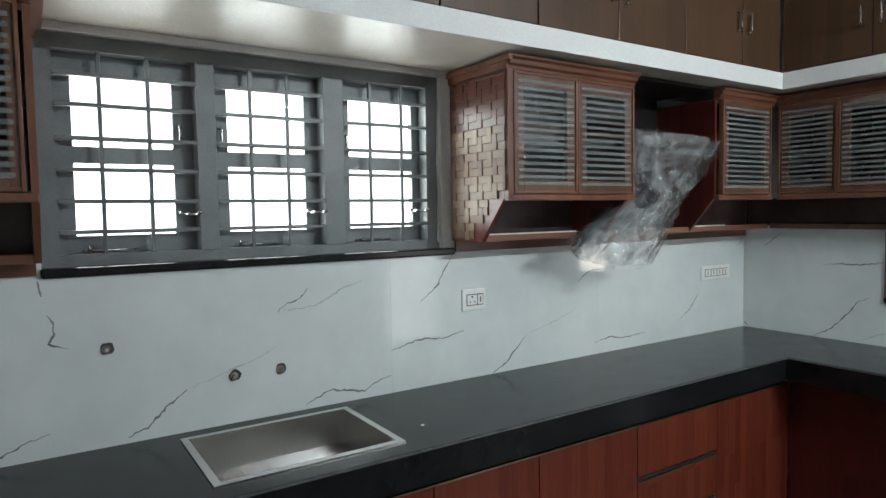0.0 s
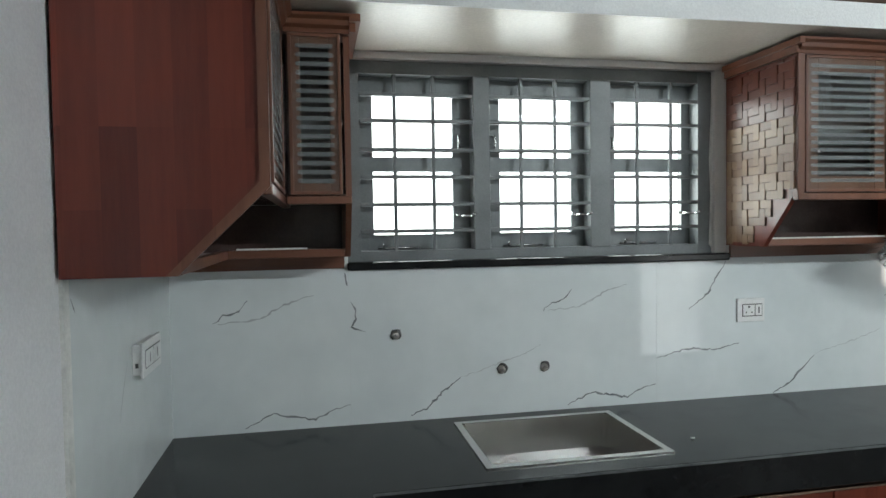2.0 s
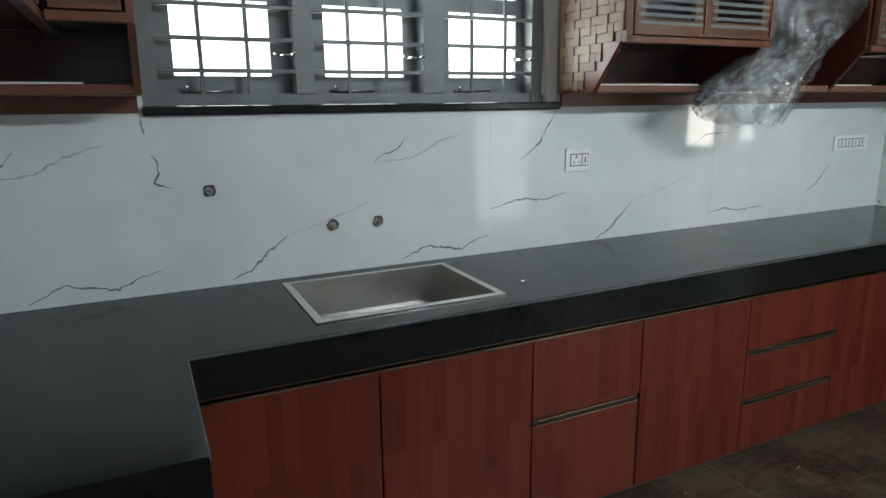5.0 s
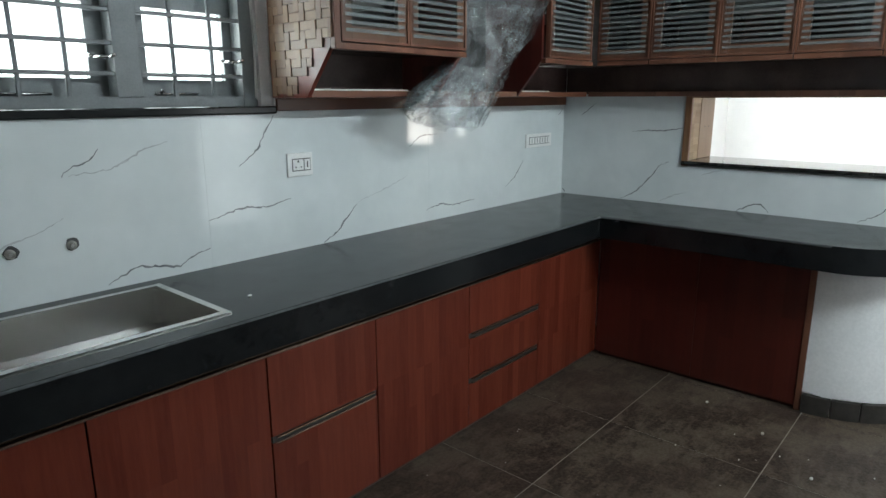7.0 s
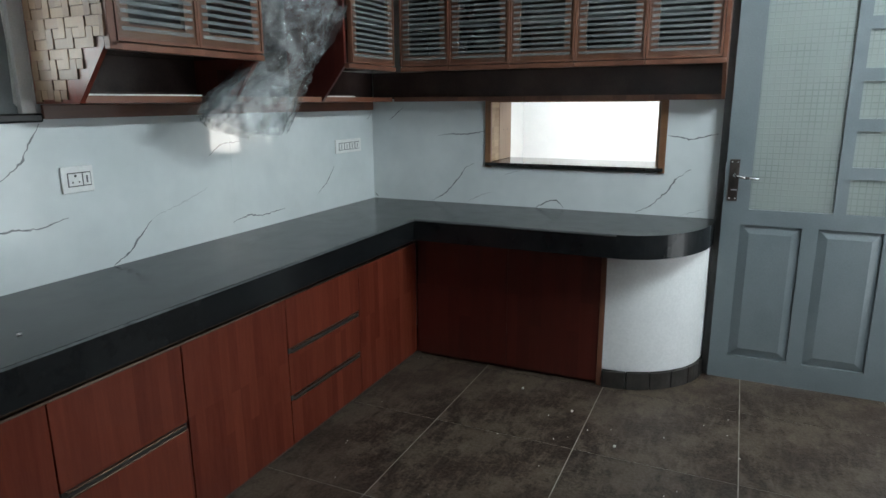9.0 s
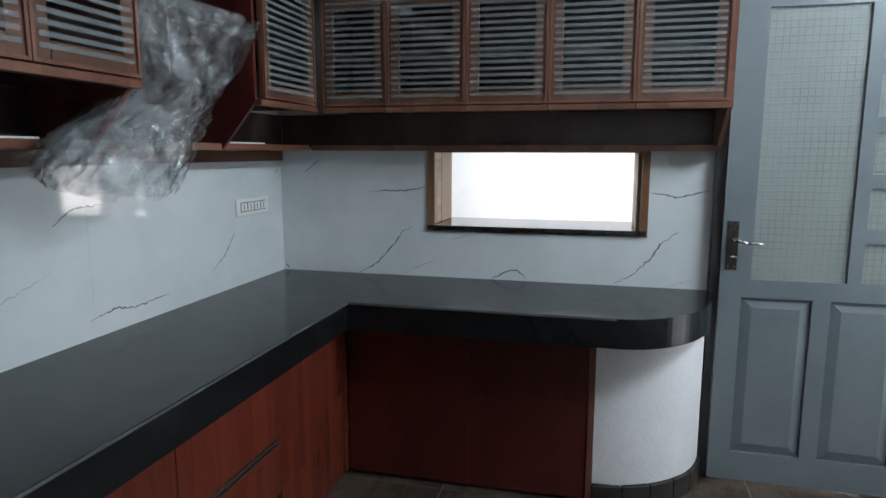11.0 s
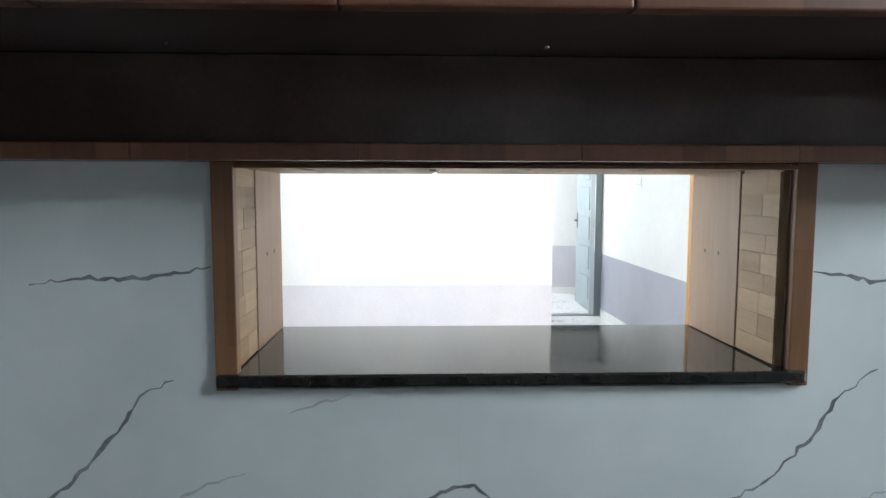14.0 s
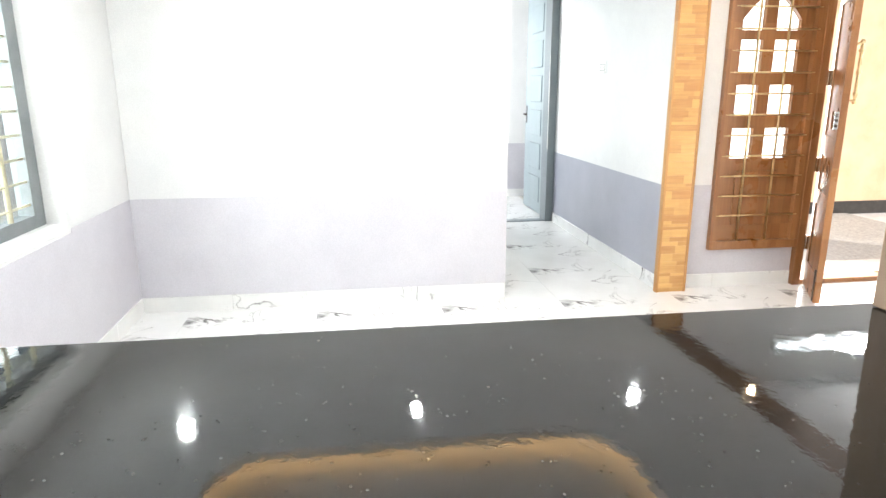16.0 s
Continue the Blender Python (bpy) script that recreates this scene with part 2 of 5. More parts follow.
DUST = dull("cement dust", (0.3, 0.29, 0.27), (0.45, 0.43, 0.4), 0.9, 30, 200, 0.4)
PEACH = dull("peach exterior wall", (0.78, 0.5, 0.30), (0.86, 0.6, 0.4), 0.6, 4, 100, 0.2)
PORCH = dull("pale porch granite", (0.5, 0.49, 0.48), (0.68, 0.67, 0.66), 0.4, 9, 160, 0.1)
SEAL = dull("pale sealant", (0.6, 0.6, 0.58), (0.75, 0.75, 0.72), 0.6, 20, 90, 0.3)


def slate(name, c1, c2, c3):
    m, nt, b, out = nodes_of(name)
    v = coords(nt)
    info = nt.nodes.new("ShaderNodeObjectInfo")
    broad = fuzz(nt, v, 3.8, 10, 0.72, 0.45, 0.56)
    streak = fuzz(nt, coords(nt, (1, 3.2, 1), (0, 0, 0.5)), 5.5, 8, 0.72, 0.5, 0.78)
    fine = fuzz(nt, v, 70, 4)
    col = mixed(nt, broad, c1, c2)
    col = mixed(nt, streak, col, c3)
    tint = mixed(nt, info.outputs["Random"], (0.85, 0.85, 0.85), (1.1, 1.08, 1.05))
    col = mixed(nt, 1.0, col, tint, "MULTIPLY")
    col = mixed(nt, 0.15, col, mixed(nt, fine, (0.01, 0.01, 0.01), (0.2, 0.19, 0.17)))
    nt.links.new(col, b.inputs["Base Color"])
    b.inputs["Roughness"].default_value = 0.45
    b.inputs["Specular IOR Level"].default_value = 0.3
    bumped(nt, b, fine, 0.3)
    return m


SLATE = slate("rust-brown matt floor tile", (0.026, 0.012, 0.0065), (0.088, 0.063, 0.044), (0.135, 0.105, 0.078))


def marble(name):
    m, nt, b, out = nodes_of(name)
    v = coords(nt)
    n = nt.nodes.new("ShaderNodeTexNoise")
    n.inputs["Scale"].default_value, n.inputs["Detail"].default_value, n.inputs["Distortion"].default_value = 2.3, 10, 1.0
    nt.links.new(v, n.inputs["Vector"])
    sub = nt.nodes.new("ShaderNodeMath")
    sub.operation = "SUBTRACT"
    sub.inputs[1].default_value = 0.5
    nt.links.new(n.outputs["Fac"], sub.inputs[0])
    ab = nt.nodes.new("ShaderNodeMath")
    ab.operation = "ABSOLUTE"
    nt.links.new(sub.outputs[0], ab.inputs[0])
    r = nt.nodes.new("ShaderNodeMapRange")
    r.inputs["From Max"].default_value, r.inputs["To Min"].default_value, r.inputs["To Max"].default_value = 0.017, 1, 0
    nt.links.new(ab.outputs[0], r.inputs["Value"])
    patch = fuzz(nt, v, 2.1, 3, 0.5, 0.47, 0.6)
    mul = nt.nodes.new("ShaderNodeMath")
    mul.operation = "MULTIPLY"
    nt.links.new(r.outputs["Result"], mul.inputs[0])
    nt.links.new(patch, mul.inputs[1])
    col = mixed(nt, mul.outputs[0], mixed(nt, fuzz(nt, v, 3), (0.76, 0.76, 0.75), (0.84, 0.84, 0.83)), (0.12, 0.11, 0.11))
    nt.links.new(col, b.inputs["Base Color"])
    b.inputs["Roughness"].default_value = 0.06
    return m


MARBLE = marble("white veined floor marble")


def clear(name, tint=(1, 1, 1), gloss=0.09):
    m, nt, b, out = nodes_of(name)
    t = nt.nodes.new("ShaderNodeBsdfTransparent")
    t.inputs[0].default_value = (*tint, 1)
    g = nt.nodes.new("ShaderNodeBsdfGlossy")
    g.inputs["Roughness"].default_value = 0.03
    lw = nt.nodes.new("ShaderNodeLayerWeight")
    lw.inputs[0].default_value = 0.5
    pw = nt.nodes.new("ShaderNodeMath")
    pw.operation = "POWER"
    pw.inputs[1].default_value = 4.0
    nt.links.new(lw.outputs["Facing"], pw.inputs[0])
    f = nt.nodes.new("ShaderNodeMath")
    f.operation = "MULTIPLY_ADD"
    f.inputs[1].default_value, f.inputs[2].default_value = 0.7, 0.04
    nt.links.new(pw.outputs[0], f.inputs[0])
    x = nt.nodes.new("ShaderNodeMixShader")
    nt.links.new(f.outputs[0], x.inputs[0])
    nt.links.new(t.outputs[0], x.inputs[1])
    nt.links.new(g.outputs[0], x.inputs[2])
    nt.links.new(x.outputs[0], out.inputs[0])
    return m


GLASS = clear("clear glass", (0.93, 0.96, 0.95))


def frosted(name, colour, see, rough=0.3):
    """Etched glass: part see-through, part scattering, with a soft sheen."""
    m, nt, b, out = nodes_of(name)
    v = coords(nt)
    b.inputs["Roughness"].default_value = rough
    nt.links.new(mixed(nt, fuzz(nt, v, 9), tuple(c * 0.85 for c in colour), colour), b.inputs["Base Color"])
    t = nt.nodes.new("ShaderNodeBsdfTransparent")
    x = nt.nodes.new("ShaderNodeMixShader")
    x.inputs[0].default_value = see
    nt.links.new(b.outputs[0], x.inputs[1])
    nt.links.new(t.outputs[0], x.inputs[2])
    nt.links.new(x.outputs[0], out.inputs[0])
    return m


ETCHED = frosted("etched glass band", (0.34, 0.37, 0.37), 0.66)


def patterned_glass():
    """Rolled privacy glass with a checked relief of paired lines."""
    m, nt, b, out = nodes_of("checked privacy glass")
    tc = nt.nodes.new("ShaderNodeTexCoord")
    sep = nt.nodes.new("ShaderNodeSeparateXYZ")
    nt.links.new(tc.outputs["Object"], sep.inputs[0])
    lines = []
    for axis, pitch in ((1, 0.055), (2, 0.061)):
        mod = nt.nodes.new("ShaderNodeMath")
        mod.operation = "PINGPONG"
        mod.inputs[1].default_value = pitch / 2
        nt.links.new(sep.outputs[axis], mod.inputs[0])
        r = nt.nodes.new("ShaderNodeMapRange")
        r.inputs["From Min"].default_value, r.inputs["From Max"].default_value = pitch * 0.16, pitch * 0.30
        nt.links.new(mod.outputs[0], r.inputs["Value"])
        p = nt.nodes.new("ShaderNodeMath")
        p.operation = "PINGPONG"
        p.inputs[1].default_value = 0.5
        nt.links.new(r.outputs["Result"], p.inputs[0])
        lines.append(p.outputs[0])
    mx = nt.nodes.new("ShaderNodeMath")
    mx.operation = "MAXIMUM"
    nt.links.new(lines[0], mx.inputs[0])
    nt.links.new(lines[1], mx.inputs[1])
    worn = fuzz(nt, coords(nt), 6, 3, 0.5, 0.3, 0.7)
    mul = nt.nodes.new("ShaderNodeMath")
    mul.operation = "MULTIPLY"
    nt.links.new(mx.outputs[0], mul.inputs[0])
    nt.links.new(worn, mul.inputs[1])
    col = mixed(nt, mul.outputs[0], (0.31, 0.345, 0.33), (0.13, 0.16, 0.15))
    nt.links.new(col, b.inputs["Base Color"])
    b.inputs["Roughness"].default_value = 0.2
    bumped(nt, b, mx.outputs[0], 0.3, 0.004)
    tr = nt.nodes.new("ShaderNodeBsdfTranslucent")
    nt.links.new(col, tr.inputs[0])
    x = nt.nodes.new("ShaderNodeMixShader")
    x.inputs[0].default_value = 0.12
    nt.links.new(b.outputs[0], x.inputs[1])
    nt.links.new(tr.outputs[0], x.inputs[2])
    nt.links.new(x.outputs[0], out.inputs[0])
    return m


CHECKED_GLASS = patterned_glass()


def polythene(haze):
    """Clear film: mostly see-through, faintly milky in its creases, with sharp glints on the folds."""
    m, nt, b, out = nodes_of("crumpled clear polythene")
    crease = fuzz(nt, coords(nt, (1, 1, 0.45), (0, 0.5, 0)), 9, 3, 0.55, 0.53, 0.7)
    b.inputs["Base Color"].default_value = (0.62, 0.64, 0.65, 1)
    b.inputs["Roughness"].default_value = 0.3
    t = nt.nodes.new("ShaderNodeBsdfTransparent")
    t.inputs[0].default_value = (0.96, 0.97, 0.975, 1)
    r = nt.nodes.new("ShaderNodeMapRange")
    r.inputs["To Min"].default_value, r.inputs["To Max"].default_value = haze, haze + 0.2
    nt.links.new(crease, r.inputs["Value"])
    x = nt.nodes.new("ShaderNodeMixShader")
    nt.links.new(r.outputs["Result"], x.inputs[0])
    nt.links.new(t.outputs[0], x.inputs[1])
    nt.links.new(b.outputs[0], x.inputs[2])
    g = nt.nodes.new("ShaderNodeBsdfGlossy")
    g.inputs["Roughness"].default_value = 0.12
    bump = nt.nodes.new("ShaderNodeBump")
    bump.inputs["Strength"].default_value, bump.inputs["Distance"].default_value = 0.5, 0.012
    nt.links.new(fuzz(nt, coords(nt), 13, 2), bump.inputs["Height"])
    nt.links.new(bump.outputs["Normal"], g.inputs["Normal"])
    nt.links.new(bump.outputs["Normal"], b.inputs["Normal"])
    lw = nt.nodes.new("ShaderNodeLayerWeight")
    lw.inputs[0].default_value = 0.5
    pw = nt.nodes.new("ShaderNodeMath")
    pw.operation = "POWER"
    pw.inputs[1].default_value = 3.0
    nt.links.new(lw.outputs["Facing"], pw.inputs[0])
    f = nt.nodes.new("ShaderNodeMath")
    f.operation = "MULTIPLY_ADD"
    f.inputs[1].default_value, f.inputs[2].default_value = 0.42, 0.05
    nt.links.new(pw.outputs[0], f.inputs[0])
    y = nt.nodes.new("ShaderNodeMixShader")
    nt.links.new(f.outputs[0], y.inputs[0])
    nt.links.new(x.outputs[0], y.inputs[1])
    nt.links.new(g.outputs[0], y.inputs[2])
    nt.links.new(y.outputs[0], out.inputs[0])
    return m


POLYTHENE = polythene(0.02)
POLYTHENE_FOLDS = polythene(0.075)


def glowing(name, colour, strength):
    m, nt, b, out = nodes_of(name)
    b.inputs["Base Color"].default_value = (*colour, 1)
    b.inputs["Emission Color"].default_value = (*colour, 1)
    b.inputs["Emission Strength"].default_value = strength
    return m


SKY_CARD = glowing("overcast sky", (0.95, 0.98, 1.0), 2.6)
LED = glowing("lit LED disc", (0.95, 0.97, 1.0), 30)
LED_WARM = glowing("lit warm LED disc", (1.0, 0.72, 0.42), 12)
COVE = glowing("warm cove strip", (1.0, 0.7, 0.36), 9.0)
GROUT = dull("pale cement grout", (0.24, 0.23, 0.21), (0.36, 0.34, 0.31), 0.9, 12, 200, 0.3)
TUBE = glowing("lit fluorescent tube", (0.9, 1.0, 1.03), 9.0)


# ---------------------------------------------------------------- mesh helpers
def add_box(bm, x0, x1, y0, y1, z0, z1, bevel=0.0):
    x0, x1, y0, y1, z0, z1 = min(x0, x1), max(x0, x1), min(y0, y1), max(y0, y1), min(z0, z1), max(z0, z1)
    v = [bm.verts.new(p) for p in ((x0, y0, z0), (x1, y0, z0), (x1, y1, z0), (x0, y1, z0),
                                   (x0, y0, z1), (x1, y0, z1), (x1, y1, z1), (x0, y1, z1))]
    f = [bm.faces.new([v[i] for i in q]) for q in ((3, 2, 1, 0), (4, 5, 6, 7), (0, 1, 5, 4), (1, 2, 6, 5), (2, 3, 7, 6), (3, 0, 4, 7))]
    if bevel:
        edges = {e for face in f for e in face.edges}
        bmesh.ops.bevel(bm, geom=list(edges), offset=bevel, segments=2, affect="EDGES", profile=0.5)
    return bm


def box(x0, x1, y0, y1, z0, z1, bevel=0.0):
    return add_box(bmesh.new(), x0, x1, y0, y1, z0, z1, bevel)


def boxes(*rows, bevel=0.0):
    bm = bmesh.new()
    for r in rows:
        add_box(bm, *r, bevel=bevel)
    return bm


def add_prism(bm, outline, along, a0, a1, bevel=0.0):
    """An outline in the plane across an axis (x: y,z; y: x,z; z: x,y), drawn out from a0 to a1."""
    def at(p, a):
        return {"x": (a, p[0], p[1]), "y": (p[0], a, p[1]), "z": (p[0], p[1], a)}[along]
    lo = [bm.verts.new(at(p, a0)) for p in outline]
    hi = [bm.verts.new(at(p, a1)) for p in outline]
    n = len(outline)
    f = [bm.faces.new(lo[::-1]), bm.faces.new(hi)] + [bm.faces.new((lo[i], lo[(i + 1) % n], hi[(i + 1) % n], hi[i])) for i in range(n)]
    bmesh.ops.recalc_face_normals(bm, faces=f)
    if bevel:
        bmesh.ops.bevel(bm, geom=list({e for face in f for e in face.edges}), offset=bevel, segments=2, affect="EDGES", profile=0.5)
    return bm


def prism(outline, along, a0, a1, bevel=0.0):
    return add_prism(bmesh.new(), outline, along, a0, a1, bevel)


def add_rod(bm, p, q, r, sides=10):
    p, q = Vector(p), Vector(q)
    m = Matrix.Translation((p + q) / 2) @ (q - p).to_track_quat("Z", "Y").to_matrix().to_4x4()
    bmesh.ops.create_cone(bm, cap_ends=True, segments=sides, radius1=r, radius2=r, depth=(q - p).length, matrix=m)
    return bm


def rod(p, q, r, sides=10):
    return add_rod(bmesh.new(), p, q, r, sides)


def part(name, bm, material, parent=None, label="", smooth=False):
    me = bpy.data.meshes.new(name)
    bm.to_mesh(me)
    bm.free()
    me.materials.append(material)
    if smooth:
        me.polygons.foreach_set("use_smooth", [True] * len(me.polygons))
    ob = new(name, me)
    ob.parent = parent
    return tagged(ob, label)


def thing(name, label, category, group="", kind=""):
    return tagged(new(name), label, category, group, kind)


def setting(name, bm, material, label, category):
    return tagged(part(name, bm, material), label, category, kind="structure")


def shared(name, mesh, parent, m):
    ob = new(name, mesh)
    ob.parent = parent
    ob.matrix_basis = m
    return ob


def mesh_of(name, bm, material):
    me = bpy.data.meshes.new(name)
    bm.to_mesh(me)
    bm.free()
    me.materials.append(material)
    return me


# ---------------------------------------------------------------- kitchen shell
WX0, WX1, WZ0, WZ1 = 0.24, 1.775, 1.455, 2.205           # kitchen window opening
HY0, HY1, HZ0, HZ1 = 0.762, 1.758, 1.10, 1.507           # serving hatch opening
DY0, DY1 = -0.42, 0.45                                   # panelled door opening

setting("wall_window", boxes((XL - 0.2, WX0, YW + 0.008, YW + 0.2, 0, CEIL), (WX1, HX0, YW + 0.008, YW + 0.2, 0, CEIL),
                             (WX0, WX1, YW + 0.008, YW + 0.2, 0, WZ0), (WX0, WX1, YW + 0.008, YW + 0.2, WZ1, CEIL)),
        WHITE_PAINT, "white painted kitchen wall round a barred window", "wall")
setting("wall_hatch", boxes((XR + 0.008, HX0 - 0.01, HY1, YW + 0.006, 0, CEIL), (XR + 0.008, HX0 - 0.01, DY1, HY0, 0, CEIL),
                            (XR + 0.008, HX0 - 0.01, HY0, HY1, 0, HZ0), (XR + 0.008, HX0 - 0.01, HY0, HY1, HZ1, CEIL),
                            (XR + 0.008, HX0 - 0.01, DY0, DY1, 2.14, CEIL), (XR + 0.008, HX0 - 0.01, YB - 0.2, DY0, 0, CEIL)),
        WHITE_PAINT, "thick wall with a serving hatch between kitchen and hall", "wall")
setting("wall_left", box(XL - 0.2, XL - 0.008, YB - 0.2, YW + 0.006, 0, CEIL), GREY_WALL, "grey-white puttied kitchen side wall", "wall")
setting("wall_back", boxes((XL - 0.006, 3.26, YB - 0.2, YB, 0, CEIL), (3.26, 3.99, YB - 0.2, YB, 2.1, CEIL), (3.99, XR + 0.006, YB - 0.2, YB, 0, CEIL)),
        WHITE_PAINT, "white kitchen wall with an open doorway", "wall")
setting("ceiling_kitchen", box(XL - 0.2, HX0, YB - 0.2, YW + 0.2, CEIL, CEIL + 0.15), CEILING, "plain white kitchen ceiling", "ceiling")
setting("floor_screed", box(XL - 0.2, HX0 - 0.02, YB - 0.6, YW + 0.2, -0.12, -0.0015), GROUT, "grey tile bedding with thin grout joints", "floor")

# ---------------------------------------------------------------- loft over the cabinets
loft = thing("loft_slab", "white-edged concrete loft slab above the wall cabinets", "loft")
tagged(loft, kind="structure")
part("soffit", prism([(XL, 2.074), (3.514, 2.074), (3.514, 0.40), (XR, 0.40), (XR, YW + 0.005), (XL, YW + 0.005)], "z", 2.231, 2.31), SOFFIT, loft)
part("fascia", boxes((XL, 3.508, 2.066, 2.073, 2.229, 2.312), (3.507, 3.513, 0.40, 2.066, 2.229, 2.312)), WHITE_PAINT, loft, "bright white painted slab edge")


def bar_handle(parent, x, y, z0, z1, out):
    """A small upright bow handle; out points away from its door."""
    bm = bmesh.new()
    ox, oy = out
    add_rod(bm, (x + ox * 0.022, y + oy * 0.022, z0), (x + ox * 0.022, y + oy * 0.022, z1), 0.0055)
    for z in (z0 + 0.006, z1 - 0.006):
        add_rod(bm, (x, y, z), (x + ox * 0.022, y + oy * 0.022, z), 0.005)
    return part("handle", bm, CHROME, parent, "slim chrome bow handle", True)


def loft_shutter(lo, hi, side, handle_at):
    ob = thing("loft_cabinet", "dark brown laminate loft cupboard with a chrome handle", "cupboard", "loft cupboards")
    if side == "window":
        part("carcass", boxes((lo, hi, 2.112, 2.13, 2.316, CEIL - 0.01)), INNER_WOOD, ob)
        d = part("door", box(lo + 0.002, hi - 0.002, 2.088, 2.108, 2.322, CEIL - 0.02, 0.003), LOFT_WOOD, ob)
        bar_handle(d, handle_at, 2.088, 2.47, 2.572, (0, -1))
    else:
        part("carcass", boxes((3.552, 3.57, lo, hi, 2.316, CEIL - 0.01)), INNER_WOOD, ob)
        d = part("door", box(3.528, 3.548, lo + 0.002, hi - 0.002, 2.322, CEIL - 0.02, 0.003), LOFT_WOOD, ob)
        bar_handle(d, 3.528, handle_at, 2.456, 2.555, (-1, 0))


for k in range(4):
    mid = 3.182 - 0.885 * k
    loft_shutter(mid, min(mid + 0.4425, 3.52), "window", mid + 0.043)
    loft_shutter(mid - 0.4425, mid, "window", mid - 0.043)
for k in range(2):
    mid = 1.66 - 0.88 * k
    loft_shutter(mid, min(mid + 0.44, 2.08), "hatch", mid + 0.043)
    loft_shutter(max(mid - 0.44, 0.40), mid, "hatch", mid - 0.043)

# ---------------------------------------------------------------- kitchen window
win = thing("window_1", "grey painted three-bay window with a steel grille", "window", kind="structure")
FY0, FY1 = YW + 0.035, YW + 0.10
part("frame_left", box(WX0 - 0.001, 0.292, FY0, FY1, 1.464, 2.206), WINDOW_PAINT, win)
part("frame_right", box(1.668, 1.728, FY0, FY1, 1.464, 2.206), WINDOW_PAINT, win)
part("frame_head", box(0.292, 1.668, FY0 + 0.003, FY1, 2.158, 2.206), WINDOW_PAINT, win)
part("frame_sill", box(0.292, 1.668, FY0 + 0.003, FY1, 1.464, 1.503), WINDOW_PAINT, win)
for a, b in ((0.722, 0.787), (1.196, 1.283)):
    part("mullion", box(a, b, FY0 - 0.004, FY1 + 0.001, 1.50, 2.16, 0.003), WINDOW_PAINT, win)
part("reveal_filler", box(1.7285, 1.776, YW + 0.012, YW + 0.19, 1.4665, 2.204), WHITE_PAINT, win, "rough white plastered reveal")
part("reveal_putty", prism([(1.716, 1.5), (1.735, 1.48), (1.731, 1.62), (1.735, 1.75), (1.730, 1.9), (1.735, 2.05), (1.73, 2.16), (1.724, 2.0), (1.717, 1.85), (1.723, 1.7)], "y", FY0 - 0.003, FY0 - 0.001), SEAL, win, "smeared white putty")
sill = tagged(part("window_sill", box(0.236, 1.778, YW - 0.02, YW + 0.19, 1.436, 1.466, 0.006), GRANITE), "black polished granite window sill", "sill", kind="structure")
BAYS = ((0.292, 0.722, (0.424, 0.571), (0.345, 0.655)), (0.787, 1.196, (0.917, 1.057), (0.845, 1.143)), (1.283, 1.668, (1.408, 1.556), (1.335, 1.634)))
for a, b, uprights, (g0, g1) in BAYS:
    sash = part("sash", boxes((a - 0.015, g0, 2.673, 2.70, 1.49, 2.17), (g1, b + 0.015, 2.673, 2.70, 1.49, 2.17), (g0, g1, 2.673, 2.70, 1.49, 1.562),
                              (g0, g1, 2.673, 2.70, 1.803, 1.858), (g0, g1, 2.673, 2.70, 2.097, 2.17)), WINDOW_PAINT, win, "grey painted shutter, closed")
    for z0, z1 in ((1.562, 1.803), (1.858, 2.097)):
        p = part("pane", box(g0, g1, 2.686, 2.690, z0, z1), GLASS, sash)
        p.visible_shadow = False
    for x in uprights:
        part("grille_bar", box(x - 0.007, x + 0.007, 2.618, 2.632, 1.5, 2.16, 0.003), WINDOW_PAINT, win)
    for z in (2.083, 1.986, 1.879, 1.778, 1.675, 1.576):
        part("grille_bar", box(a, b, 2.606, 2.626, z - 0.007, z + 0.007, 0.002), WINDOW_PAINT, win)
    # hook stay and tower bolt of each shutter
    bm = bmesh.new()
    add_rod(bm, (b - 0.055, 2.665, 1.637), (b - 0.045, 2.655, 1.632), 0.006)
    add_rod(bm, (b - 0.045, 2.655, 1.632), (b - 0.008, 2.612, 1.629), 0.0045)
    add_rod(bm, (b - 0.008, 2.612, 1.629), (b + 0.006, 2.597, 1.638), 0.0055)
    part("hook_stay", bm, CHROME, sash, "chrome hook stay", True)
    bm = bmesh.new()
    add_rod(bm, (a + 0.07, 2.665, 1.512), (a + 0.23, 2.665, 1.512), 0.0045)
    add_rod(bm, (a + 0.09, 2.667, 1.512), (a + 0.085, 2.645, 1.524), 0.0045)
    part("tower_bolt", bm, CHROME, sash, "chrome sliding bolt", True)
    xh = (b - 0.045) if a < 0.5 else a + 0.03
    bm = bmesh.new()
    add_rod(bm, (xh, 2.673, 1.89), (xh, 2.65, 1.893), 0.005)
    add_rod(bm, (xh, 2.65, 1.893), (xh, 2.65, 1.938), 0.005)
    add_rod(bm, (xh, 2.65, 1.938), (xh, 2.673, 1.941), 0.005)
    part("pull_handle", bm, CHROME, sash, "small chrome pull", True)
setting("backdrop_sky", box(-2.5, 4.5, 4.6, 4.62, -0.5, 4.5), SKY_CARD, "plain overcast white sky outside the window", "sky")

# ---------------------------------------------------------------- wall tiles and their veins
TZ0, TZ1 = 0.868, 1.499


